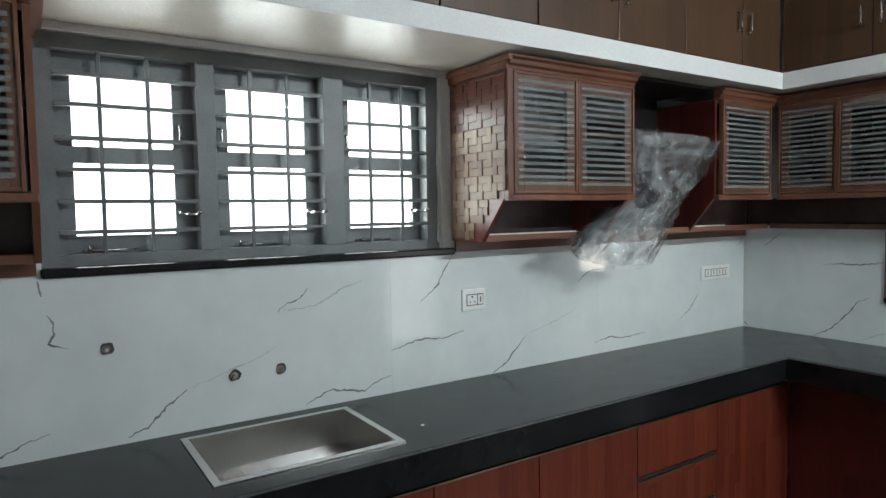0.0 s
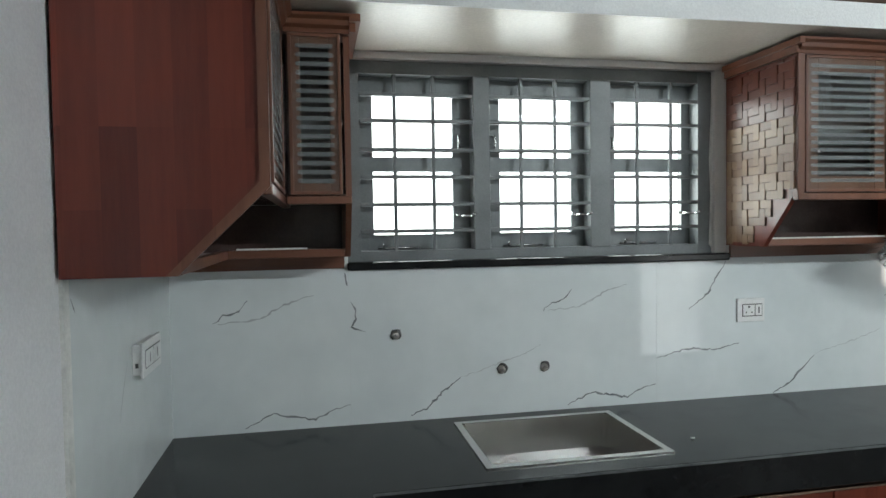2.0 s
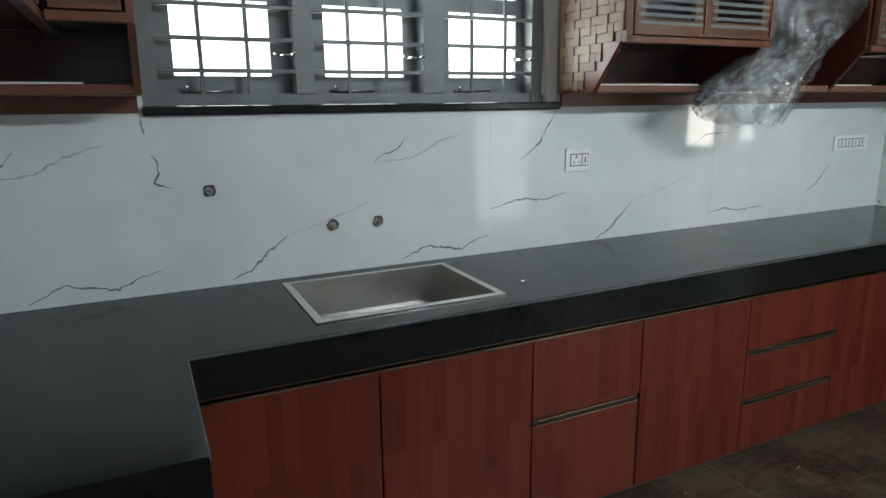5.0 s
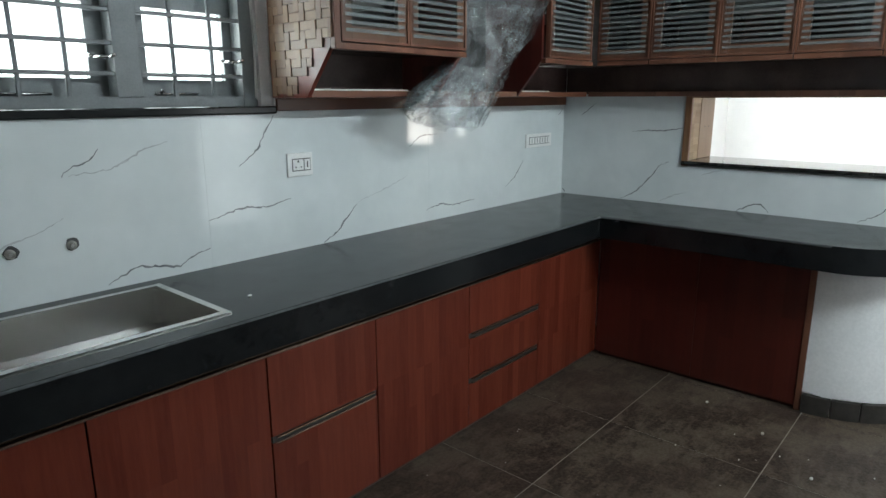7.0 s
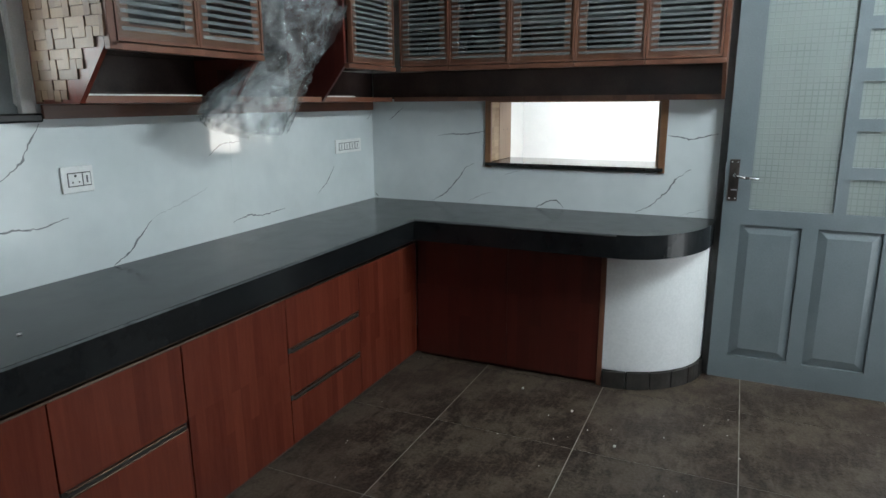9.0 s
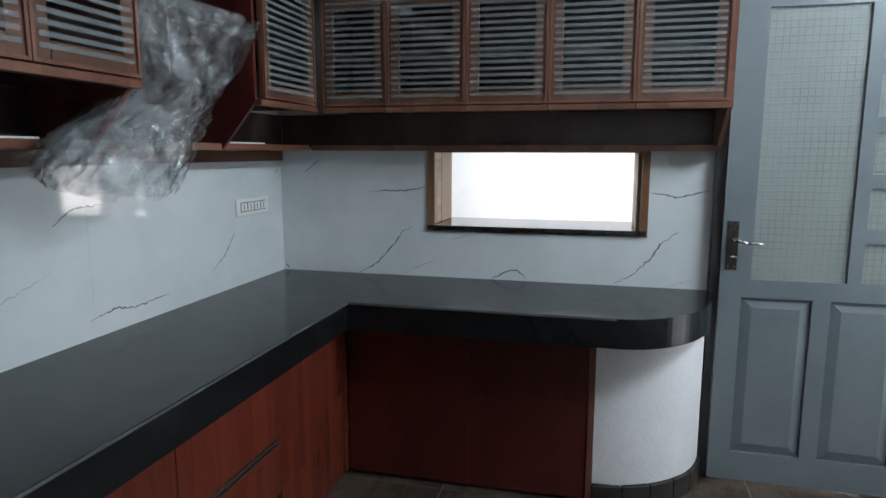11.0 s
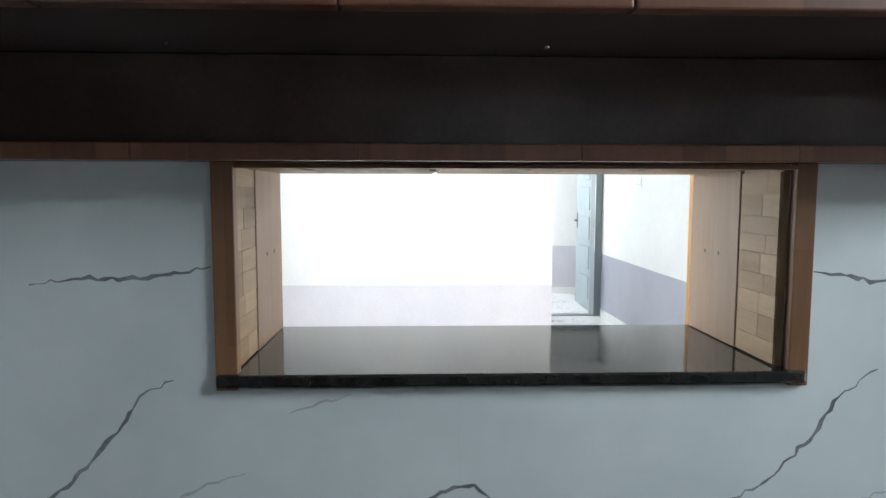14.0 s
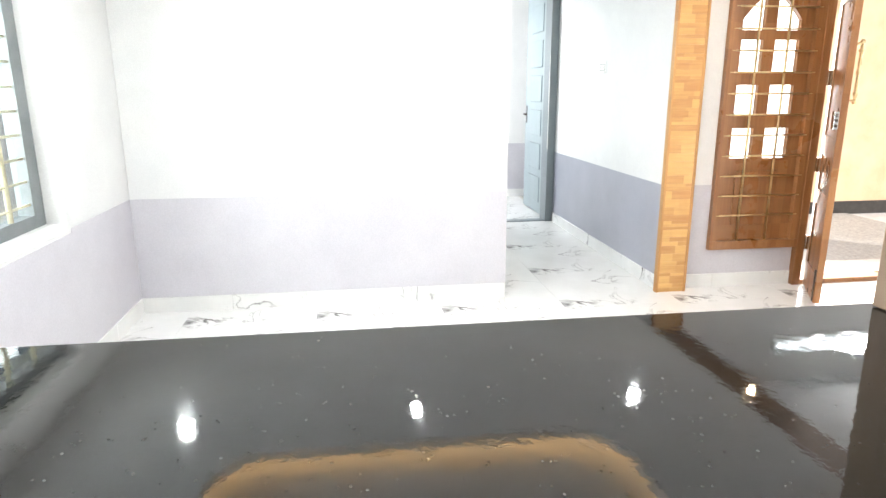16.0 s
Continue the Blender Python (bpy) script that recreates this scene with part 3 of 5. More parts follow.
def vein(parent, pts, face, w, faint=False):
    """A jagged tapering vein lying in a tile's face. face maps (u, z, lift) to the world."""
    rng = random.Random(int(abs(pts[0][0] * 977 + pts[0][1] * 577) * 10))
    fine = []
    for (u0, z0), (u1, z1) in zip(pts, pts[1:]):
        n = max(3, int(math.hypot(u1 - u0, z1 - z0) / 0.012))
        for i in range(n):
            k = i / n
            fine.append((u0 + (u1 - u0) * k + rng.uniform(-1, 1) * 0.0035, z0 + (z1 - z0) * k + rng.uniform(-1, 1) * 0.0035))
    fine.append(pts[-1])
    bm = bmesh.new()
    rows = []
    for i, (u, z) in enumerate(fine):
        a, b = fine[max(i - 1, 0)], fine[min(i + 1, len(fine) - 1)]
        du, dz = b[0] - a[0], b[1] - a[1]
        ln = math.hypot(du, dz) or 1
        half = w * (0.25 + 0.75 * math.sin(math.pi * min(max(i / (len(fine) - 1), 0.04), 0.96))) * rng.uniform(0.35, 1.1) / 2
        rows.append([bm.verts.new(face(u + s * dz / ln * half, z - s * du / ln * half, 0.0006)) for s in (-1, 1)])
    for r, s in zip(rows, rows[1:]):
        bm.faces.new((r[0], r[1], s[1], s[0]))
    return part("vein", bm, VEIN_FAINT if faint else VEIN, parent, "faint grey marble vein" if faint else "dark grey marble vein")


def window_face(u, z, lift):
    return (u, YW - lift, z)


def hatch_face(u, z, lift):
    return (XR - lift, u, z)


def left_face(u, z, lift):
    return (XL + lift, u, z)


tiles_window = thing("tiling_window", "glossy white marble-pattern wall tiles above the counter", "tiles", kind="structure")
for a, b in ((XL, 0.2395), (0.2403, 1.4596), (1.4604, 2.6796), (2.6804, XR)):
    if 1.4 < a < 1.5:
        part("tile", prism([(a, TZ0), (b, TZ0), (b, TZ1), (1.776, TZ1), (1.776, 1.4345), (a, 1.4345)], "y", YW, YW + 0.0078), TILE, tiles_window)
    else:
        part("tile", box(a, b, YW, YW + 0.0078, TZ0, 1.4345 if 0.24 < a < 1.46 else TZ1), TILE, tiles_window)
for du in (0.0, -1.215):
    vein(tiles_window, [(0.98 + du, 1.26), (1.02 + du, 1.29), (1.07 + du, 1.30), (1.10 + du, 1.34)], window_face, 0.008)
    vein(tiles_window, [(1.0 + du, 1.26), (1.13 + du, 1.27), (1.25 + du, 1.33), (1.33 + du, 1.35)], window_face, 0.008, True)
    vein(tiles_window, [(1.08 + du, 0.885), (1.18 + du, 0.93), (1.33 + du, 0.90), (1.39 + du, 0.93), (1.455 + du, 0.945)], window_face, 0.009)
vein(tiles_window, [(0.225, 1.43), (0.235, 1.38)], window_face, 0.008)
vein(tiles_window, [(0.243, 1.32), (0.265, 1.30), (0.26, 1.25), (0.25, 1.23), (0.30, 1.21)], window_face, 0.009)
vein(tiles_window, [(0.46, 0.89), (0.52, 0.91), (0.58, 0.97), (0.65, 1.02)], window_face, 0.010)
vein(tiles_window, [(0.65, 1.02), (0.72, 1.04), (0.91, 1.10), (0.97, 1.13)], window_face, 0.006, True)
vein(tiles_window, [(1.462, 1.05), (1.60, 1.08), (1.72, 1.07), (1.83, 1.09)], window_face, 0.009)
vein(tiles_window, [(1.99, 0.875), (2.07, 0.91), (2.12, 0.96), (2.19, 1.02)], window_face, 0.010)
vein(tiles_window, [(2.2, 1.03), (2.4, 1.08), (2.52, 1.12)], window_face, 0.005, True)
vein(tiles_window, [(1.60, 1.24), (1.69, 1.30), (1.71, 1.34), (1.77, 1.43)], window_face, 0.009)
vein(tiles_window, [(2.54, 1.26), (2.62, 1.31), (2.75, 1.315)], window_face, 0.008)
vein(tiles_window, [(2.66, 0.93), (2.78, 0.95), (2.87, 0.93), (3.06, 0.94)], window_face, 0.008)
vein(tiles_window, [(3.36, 0.98), (3.45, 1.03), (3.54, 1.12)], window_face, 0.008)
vein(tiles_window, [(3.92, 1.38), (3.96, 1.40), (3.98, 1.44)], window_face, 0.006)
tiles_hatch = thing("tiling_hatch", "glossy white marble-pattern tiles round the serving hatch", "tiles", kind="structure")
HB = (0.7255, 1.7745)
part("tile", boxes((XR, XR + 0.0078, HB[1], YW - 0.0005, TZ0, TZ1), (XR, XR + 0.0078, 1.35, HB[1], TZ0, HZ0 + 0.003)), TILE, tiles_hatch)
part("tile", boxes((XR, XR + 0.0078, DY1 + 0.005, HB[0], TZ0, TZ1), (XR, XR + 0.0078, HB[0], 1.3499, TZ0, HZ0 + 0.003)), TILE, tiles_hatch)
for s in ([(2.09, 1.29), (2.0, 1.30), (1.89, 1.30), (1.78, 1.32)], [(2.14, 0.873), (2.04, 0.93), (1.96, 1.02), (1.90, 1.10), (1.85, 1.12)],
          [(1.45, 0.872), (1.36, 0.92), (1.32, 0.92), (1.28, 0.88)], [(0.87, 0.88), (0.79, 0.92), (0.71, 1.0), (0.66, 1.08), (0.59, 1.13)],
          [(0.72, 1.31), (0.60, 1.29), (0.47, 1.32)], [(2.44, 1.38), (2.38, 1.43), (2.34, 1.46)], [(2.56, 0.9), (2.54, 0.88)]):
    vein(tiles_hatch, s, hatch_face, 0.009)
for s in ([(1.91, 0.873), (1.80, 0.93), (1.73, 0.95)], [(0.64, 0.873), (0.51, 0.92)], [(1.65, 1.06), (1.54, 1.093)]):
    vein(tiles_hatch, s, hatch_face, 0.006, True)
tiles_left = thing("tiling_left", "glossy white wall tiles on the side wall", "tiles", kind="structure")
part("tile", box(XL - 0.0078, XL, 1.672, YW - 0.0005, TZ0, TZ1), TILE, tiles_left)
part("edge_grout", box(XL - 0.0078, XL + 0.0005, 1.64, 1.6715, 0.5, TZ1), SEAL, tiles_left, "rough white grout edge")
vein(tiles_left, [(1.98, 1.10), (2.02, 1.18), (2.06, 1.24)], left_face, 0.006, True)
vein(tiles_left, [(1.68, 1.45), (1.70, 1.42)], left_face, 0.006)


# ---------------------------------------------------------------- counter and sink
CT, CB = 0.87, 0.752
counter = thing("countertop", "black granite worktop running round the kitchen with a rounded end", "countertop")
SX0, SX1, SY0, SY1 = 0.622, 1.202, 2.052, 2.482
curve = [(3.955 - 0.583 * math.cos(radians(a)), 0.86 - 0.415 * math.sin(radians(a))) for a in range(0, 91, 3)]


def holed_slab(outer, inner, z0, z1):
    """A rectangular slab with a rectangular cut-out, in one piece."""
    bm = bmesh.new()
    (a, b, c, d), (e, f, g, h) = outer, inner
    loops = [[bm.verts.new((*p, z)) for p in pts] for pts, z in ((((a, c), (b, c), (b, d), (a, d)), z0), (((e, g), (f, g), (f, h), (e, h)), z0),
                                                                 (((e, g), (f, g), (f, h), (e, h)), z1), (((a, c), (b, c), (b, d), (a, d)), z1))]
    for p, q in zip(loops, loops[1:] + loops[:1]):
        for i in range(4):
            bm.faces.new((p[i], p[(i + 1) % 4], q[(i + 1) % 4], q[i]))
    bmesh.ops.recalc_face_normals(bm, faces=bm.faces)
    return bm


part("worktop", holed_slab((XL, 3.372, 1.95, YW - 0.001), (SX0, SX1, SY0, SY1), CB, CT), GRANITE, counter)
part("side_leg", box(XL, 0.264, 1.454, 1.95, CB, CT), GRANITE, counter)
part("hatch_leg", prism([(3.372, YW - 0.001), (3.372, 0.86)] + curve[1:] + [(XR - 0.001, 0.445), (XR - 0.001, YW - 0.001)], "z", CB, CT), GRANITE, counter)
# rounded nosing, thinly chipped, along the front edges
bm = boxes((0.266, 3.370, 1.947, 1.9495, CT - 0.009, CT - 0.001), (3.3690, 3.3715, 0.86, 1.947, CT - 0.009, CT - 0.001), (0.2645, 0.267, 1.454, 1.947, CT - 0.009, CT - 0.001), bevel=0.001)
part("nosing", bm, dull("ground granite edge", (0.05, 0.055, 0.06), (0.12, 0.13, 0.13), 0.3, 18, 90, 0.2), counter, "ground and chipped granite edge")

# white speck modelled in place of a lamp's reflection on the granite
glint = thing("plaster_crumb", "small white speck standing in for a lamp reflection on the black worktop", "debris")
bm = bmesh.new()
bmesh.ops.create_icosphere(bm, subdivisions=1, radius=0.006, matrix=Matrix.Translation((1.345, 2.14, CT + 0.0035)) @ Matrix.Diagonal((1.4, 0.9, 0.6, 1)))
part("lump", bm, PLASTIC_WHITE, glint)
sink = thing("sink", "square stainless steel sink set into the black worktop", "sink")
part("rim", boxes((0.607, 0.63, 2.036, 2.496, CT + 0.001, CT + 0.005), (1.194, 1.217, 2.036, 2.496, CT + 0.001, CT + 0.005),
                  (0.63, 1.194, 2.036, 2.060, CT + 0.001, CT + 0.005), (0.63, 1.194, 2.474, 2.496, CT + 0.001, CT + 0.005)), STEEL, sink)
bowl = bmesh.new()
ring_top = [(0.63, 2.06), (1.194, 2.06), (1.194, 2.474), (0.63, 2.474)]
ring_low = [(0.642, 2.072), (1.182, 2.072), (1.182, 2.462), (0.642, 2.462)]
top = [bowl.verts.new((*p, CT + 0.003)) for p in ring_top]
low = [bowl.verts.new((*p, 0.67)) for p in ring_low]
for i in range(4):
    bowl.faces.new((top[i], top[(i + 1) % 4], low[(i + 1) % 4], low[i]))
bowl.faces.new(low)
bmesh.ops.bevel(bowl, geom=[e for e in bowl.edges if not (e.verts[0] in top and e.verts[1] in top)], offset=0.014, segments=3, affect="EDGES")
bmesh.ops.recalc_face_normals(bowl, faces=bowl.faces)
bmesh.ops.reverse_faces(bowl, faces=bowl.faces)
bmesh.ops.solidify(bowl, geom=bowl.faces, thickness=0.0015)
part("bowl", bowl, STEEL, sink, smooth=False)
bm = bmesh.new()
bmesh.ops.create_cone(bm, cap_ends=True, segments=24, radius1=0.05, radius2=0.045, depth=0.004, matrix=Matrix.Translation((0.912, 2.27, 0.674)))
part("drain", bm, CHROME, sink, "round chrome waste", True)

# water points left open in the tiles
for x, z in ((0.41, 1.195), (0.815, 1.045), (0.986, 1.044)):
    ob = thing("pipe_outlet", "capped water pipe in a rough hole in the tiles", "pipe", "water outlets")
    bm = bmesh.new()
    rng = random.Random(int(x * 1000))
    ring = [(x + 0.022 * rng.uniform(0.85, 1.12) * math.cos(a), z + 0.0215 * rng.uniform(0.88, 1.1) * math.sin(a)) for a in [i * math.tau / 14 for i in range(14)]]
    add_prism(bm, ring, "y", YW - 0.0012, YW - 0.0004)
    part("hole", bm, PLASTIC_GREY, ob, "dark chipped hole")
    part("pipe_socket", rod((x - 0.004, YW - 0.0012, z - 0.002), (x - 0.004, YW - 0.012, z - 0.002), 0.0145, 16), DUST, ob, "dusty grey pipe end", True)
    part("plug", rod((x - 0.005, YW - 0.012, z - 0.002), (x - 0.005, YW - 0.018, z - 0.002), 0.007, 6), CHROME, ob, "square metal plug")


# ---------------------------------------------------------------- sockets and switches
def wall_plate(face, u0, u1, z0, z1, gangs, label, category, socket=False):
    ob = thing("switch_plate" if not socket else "socket_plate", label, category)

    def slab(a, b, c, d, lift0, lift1, bevel=0.0):
        p, q = face(a, c, lift0), face(b, d, lift1)
        return box(p[0], q[0], p[1], q[1], p[2], q[2], bevel)
    part("plate", slab(u0, u1, z0, z1, 0.0003, 0.009, 0.003), PLASTIC_WHITE, ob)
    w = u1 - u0
    a0, a1 = (u0 + 0.2 * w, u1 - 0.12 * w) if socket else (u0 + 0.1 * w, u1 - 0.08 * w)
    c0, c1 = z0 + 0.27 * (z1 - z0), z1 - 0.27 * (z1 - z0)
    cells = [(0, 0.62, "socket"), (0.66, 1, "rocker")] if socket else [(i / gangs + 0.03, (i + 1) / gangs - 0.03, "rocker") for i in range(gangs)]
    for lo, hi, kind in cells:
        p0, p1 = a0 + (a1 - a0) * lo - 0.0035, a0 + (a1 - a0) * hi + 0.0035
        part("module_frame", slab(p0, p1, c0 - 0.0035, c1 + 0.0035, 0.009, 0.0098), PLASTIC_GREY, ob, "thin dark outline")
    for lo, hi, kind in cells:
        p0, p1 = a0 + (a1 - a0) * lo, a0 + (a1 - a0) * hi
        m = part(kind, slab(p0, p1, c0, c1, 0.0098, 0.0115 if kind == "socket" else 0.0125, 0.0008), PLASTIC_WHITE, ob)
        mid = (p0 + p1) / 2
        if kind == "socket":
            for du, dz, r in ((0, 0.014, 0.005), (-0.013, -0.009, 0.0035), (0.013, -0.009, 0.0035)):
                p = face(mid + du, (c0 + c1) / 2 + dz, 0.0116)
                q = face(mid + du, (c0 + c1) / 2 + dz, 0.0121)
                part("pin_hole", rod(p, q, r, 10), PLASTIC_GREY, m)
        else:
            part("mark", slab(mid - 0.003, mid + 0.003, (c0 + c1) / 2 - 0.013, (c0 + c1) / 2 + 0.013, 0.0126, 0.013), PLASTIC_GREY, m)
    return ob


wall_plate(window_face, 1.818, 1.945, 1.178, 1.275, 1, "white power socket with a switch on the tiles", "socket", True)
wall_plate(window_face, 3.553, 3.838, 1.192, 1.275, 4, "white four-gang switch plate on the tiles", "switch")
loose = wall_plate(lambda u, z, lift: (XL + 0.022 + lift, u, z), 2.095, 2.30, 1.186, 1.285, 2, "white switch plate standing loose off the side-wall tiles", "switch")
part("back_box", box(XL + 0.0004, XL + 0.0222, 2.105, 2.29, 1.193, 1.278, 0.003), PLASTIC_WHITE, loose)
part("cable_knockout", box(XL + 0.008, XL + 0.016, 2.1035, 2.1048, 1.215, 1.228), PLASTIC_GREY, loose, "dark hole in the box side")

# ---------------------------------------------------------------- base cabinets
FY = 2.035                                                # front of the run under the window
FX = 3.56                                                 # front of the run under the hatch


def base_unit(x0, x1, splits, label):
    ob = thing("base_cabinet", label, "cabinet", "base cabinets under the window")
    part("carcass", box(x0 + 0.001, x1 - 0.001, FY + 0.02, YW - 0.03, 0.0, CB - 0.002), INNER_WOOD, ob)
    # black rail: the shade under the worktop is put into its colour
    rail = part("top_rail", box(x0, x1, FY - 0.006, FY + 0.018, 0.712, 0.742, 0.002), GAP_BLACK, ob, "rail coloured black for the shaded gap under the worktop")
    part("rail_lip", boxes((x0 + 0.001, x1 - 0.001, FY - 0.014, FY - 0.0065, 0.716, 0.722), (x0 + 0.001, x1 - 0.001, FY - 0.010, FY + 0.006, 0.697, 0.704), bevel=0.001), BRONZE, rail, "thin brown metal finger-pull lip")
    edges = [0.022] + splits + [0.695]
    for lo, hi in zip(edges, edges[1:]):
        drawer = len(splits) > 0
        cut = 0.022 if drawer and hi < 0.69 else 0.0
        f = part("drawer_front" if drawer else "door", box(x0 + 0.002, x1 - 0.002, FY, FY + 0.019, lo + 0.002, hi - 0.002 - cut, 0.002), RED_STRIP_WOOD, ob)
        if cut:
            # black strip paints the shade inside the finger gap
            part("grip_gap", box(x0 + 0.006, x1 - 0.006, FY + 0.004, FY + 0.018, hi - 0.023, hi + 0.001), GAP_BLACK, f, "black strip for the shade in the finger gap")
            bm = boxes((x0 + 0.018, x1 - 0.018, FY - 0.009, FY + 0.003, hi - 0.004, hi - 0.0005), (x0 + 0.018, x1 - 0.018, FY - 0.007, FY + 0.003, hi - 0.0245, hi - 0.0205), bevel=0.0008)
            part("grip_profile", bm, BRONZE, f, "brown metal grip strip")


base_unit(0.275, 0.783, [], "red-stained wooden base cabinet with one tall door")
base_unit(0.783, 1.322, [], "red-stained wooden base cabinet under the sink")
base_unit(1.322, 1.796, [0.408], "red-stained wooden base cabinet with two drawers")
base_unit(1.796, 2.355, [], "red-stained wooden base cabinet with a plain tall door")
base_unit(2.355, 2.925, [0.252, 0.470], "red-stained wooden base cabinet with three drawers")
base_unit(2.925, FX - 0.002, [], "red-stained wooden corner cabinet door")
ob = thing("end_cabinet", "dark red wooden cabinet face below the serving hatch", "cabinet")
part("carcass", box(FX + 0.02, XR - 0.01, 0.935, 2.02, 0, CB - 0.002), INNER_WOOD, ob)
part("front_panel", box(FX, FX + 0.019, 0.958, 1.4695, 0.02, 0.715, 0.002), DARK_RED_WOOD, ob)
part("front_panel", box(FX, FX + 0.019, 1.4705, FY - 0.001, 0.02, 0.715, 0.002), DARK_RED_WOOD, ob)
part("top_rail", box(FX - 0.004, FX + 0.02, 0.935, FY, 0.717, 0.75), DARK_METAL, ob)
part("end_stile", box(FX - 0.006, FX + 0.019, 0.931, 0.957, 0.0, 0.715, 0.002), BROWN_WOOD, ob)
ob = thing("base_cabinet", "base cabinet under the short counter leg by the side wall", "cabinet")
part("carcass", box(XL + 0.01, 0.23, 1.50, 1.93, 0, CB - 0.002), INNER_WOOD, ob)
part("end_panel", box(XL + 0.01, 0.235, 1.478, 1.499, 0, CB - 0.002, 0.002), RED_WOOD, ob)
part("door", box(0.231, 0.25, 1.50, FY + 0.02, 0.02, 0.72, 0.002), RED_WOOD, ob)

# rounded plastered end of the counter
col = thing("counter_end_column", "rounded white plastered column under the worktop end", "column")
arc = [(XR - 0.44 * math.cos(radians(a)), 0.93 - 0.475 * math.sin(radians(a))) for a in range(0, 91, 5)]
part("core", prism([(XR - 0.434 * math.cos(radians(a)), 0.93 - 0.469 * math.sin(radians(a))) for a in range(0, 91, 5)] + [(XR, 0.93)], "z", 0.0, CB - 0.002), PLASTER, col)
bm = bmesh.new()
rng = random.Random(2)
skin = [[bm.verts.new((x, y, z + (rng.uniform(-0.004, 0.004) if k in (0, 8) else 0))) for x, y in arc] for k, z in enumerate([0.098 + i * (CB - 0.106) / 8 for i in range(9)])]
for lo, hi in zip(skin, skin[1:]):
    for i in range(len(arc) - 1):
        bm.faces.new((lo[i], lo[i + 1], hi[i + 1], hi[i]))
bmesh.ops.recalc_face_normals(bm, faces=bm.faces)
part("plaster_face", bm, PLASTER, col, "trowelled white plaster skin", True)
STEPS = 6
for k in range(STEPS):
    span = [90 * (k + i / 4) / STEPS + (0.35 if i == 0 else -0.35 if i == 4 else 0) for i in range(5)]
    outer = [(XR - 0.457 * math.cos(radians(a)), 0.93 - 0.487 * math.sin(radians(a))) for a in span]
    inner = [(XR - 0.43 * math.cos(radians(a)), 0.93 - 0.465 * math.sin(radians(a))) for a in reversed(span)]
    part("skirting_tile", prism(outer + inner, "z", 0.0, 0.093, 0.0012), BLACK_TILE, col, "black skirting tile")


# ---------------------------------------------------------------- wall cabinets
def run_window(u, d, z):
    return (u, YW - 0.001 - d, z)


def run_hatch(u, d, z):
    return (XR - 0.001 - d, u, z)


def run_left(u, d, z):
    return (XL + 0.001 + d, u, z)


def rbox(P, u0, u1, d0, d1, z0, z1, bevel=0.0):
    p, q = P(u0, d0, z0), P(u1, d1, z1)
    return box(p[0], q[0], p[1], q[1], p[2], q[2], bevel)


def rprism(P, outline, u0, u1, bevel=0.0):
    bm = bmesh.new()
    lo = [bm.verts.new(P(u0, d, z)) for d, z in outline]
    hi = [bm.verts.new(P(u1, d, z)) for d, z in outline]
    n = len(outline)
    f = [bm.faces.new(lo[::-1]), bm.faces.new(hi)] + [bm.faces.new((lo[i], lo[(i + 1) % n], hi[(i + 1) % n], hi[i])) for i in range(n)]
    bmesh.ops.recalc_face_normals(bm, faces=f)
    if bevel:
        bmesh.ops.bevel(bm, geom=bm.edges[:], offset=bevel, segments=1, affect="EDGES")
    return bm


def glazed_door(P, parent, u0, u1, depth, z0, z1, knob=None):
    """A wooden frame behind a sheet of glass with etched horizontal bands."""
    w = 0.055 if u1 - u0 > 0.2 else 0.034
    bm = bmesh.new()
    for a, b, c, d in ((u0, u0 + w, z0, z1), (u1 - w, u1, z0, z1), (u0 + w, u1 - w, z0, z0 + w), (u0 + w, u1 - w, z1 - w, z1)):
        p, q = P(a, depth - 0.020, c), P(b, depth, d)
        add_box(bm, p[0], q[0], p[1], q[1], p[2], q[2], 0.002)
    door = part("door", bm, BROWN_WOOD, parent)
    bm = bmesh.new()
    e = 0.010
    for a, b, c, d in ((u0, u0 + e, z0, z1), (u1 - e, u1, z0, z1), (u0 + e, u1 - e, z0, z0 + e), (u0 + e, u1 - e, z1 - e, z1)):
        p, q = P(a, depth + 0.0005, c), P(b, depth + 0.007, d)
        add_box(bm, p[0], q[0], p[1], q[1], p[2], q[2], 0.001)
    part("edge_bead", bm, BROWN_WOOD, door, "raised wooden edge bead")
    part("glass", rbox(P, u0 + e, u1 - e, depth + 0.0008, depth + 0.0038, z0 + e, z1 - e), GLASS, door, "clear glass sheet").visible_shadow = False
    n = int((z1 - z0 - 0.05) / 0.0265)
    for i in range(n):
        z = z0 + 0.034 + i * 0.0265
        part("etched_band", rbox(P, u0 + e + 0.012, u1 - e - 0.012, depth + 0.0040, depth + 0.0046, z, z + 0.0125), ETCHED, door)
    if knob is not None:
        p, q = P(knob, depth + 0.004, 1.83), P(knob, depth + 0.022, 1.83)
        part("knob", rod(p, q, 0.006, 12), CHROME, door, "small chrome knob", True)
    return door


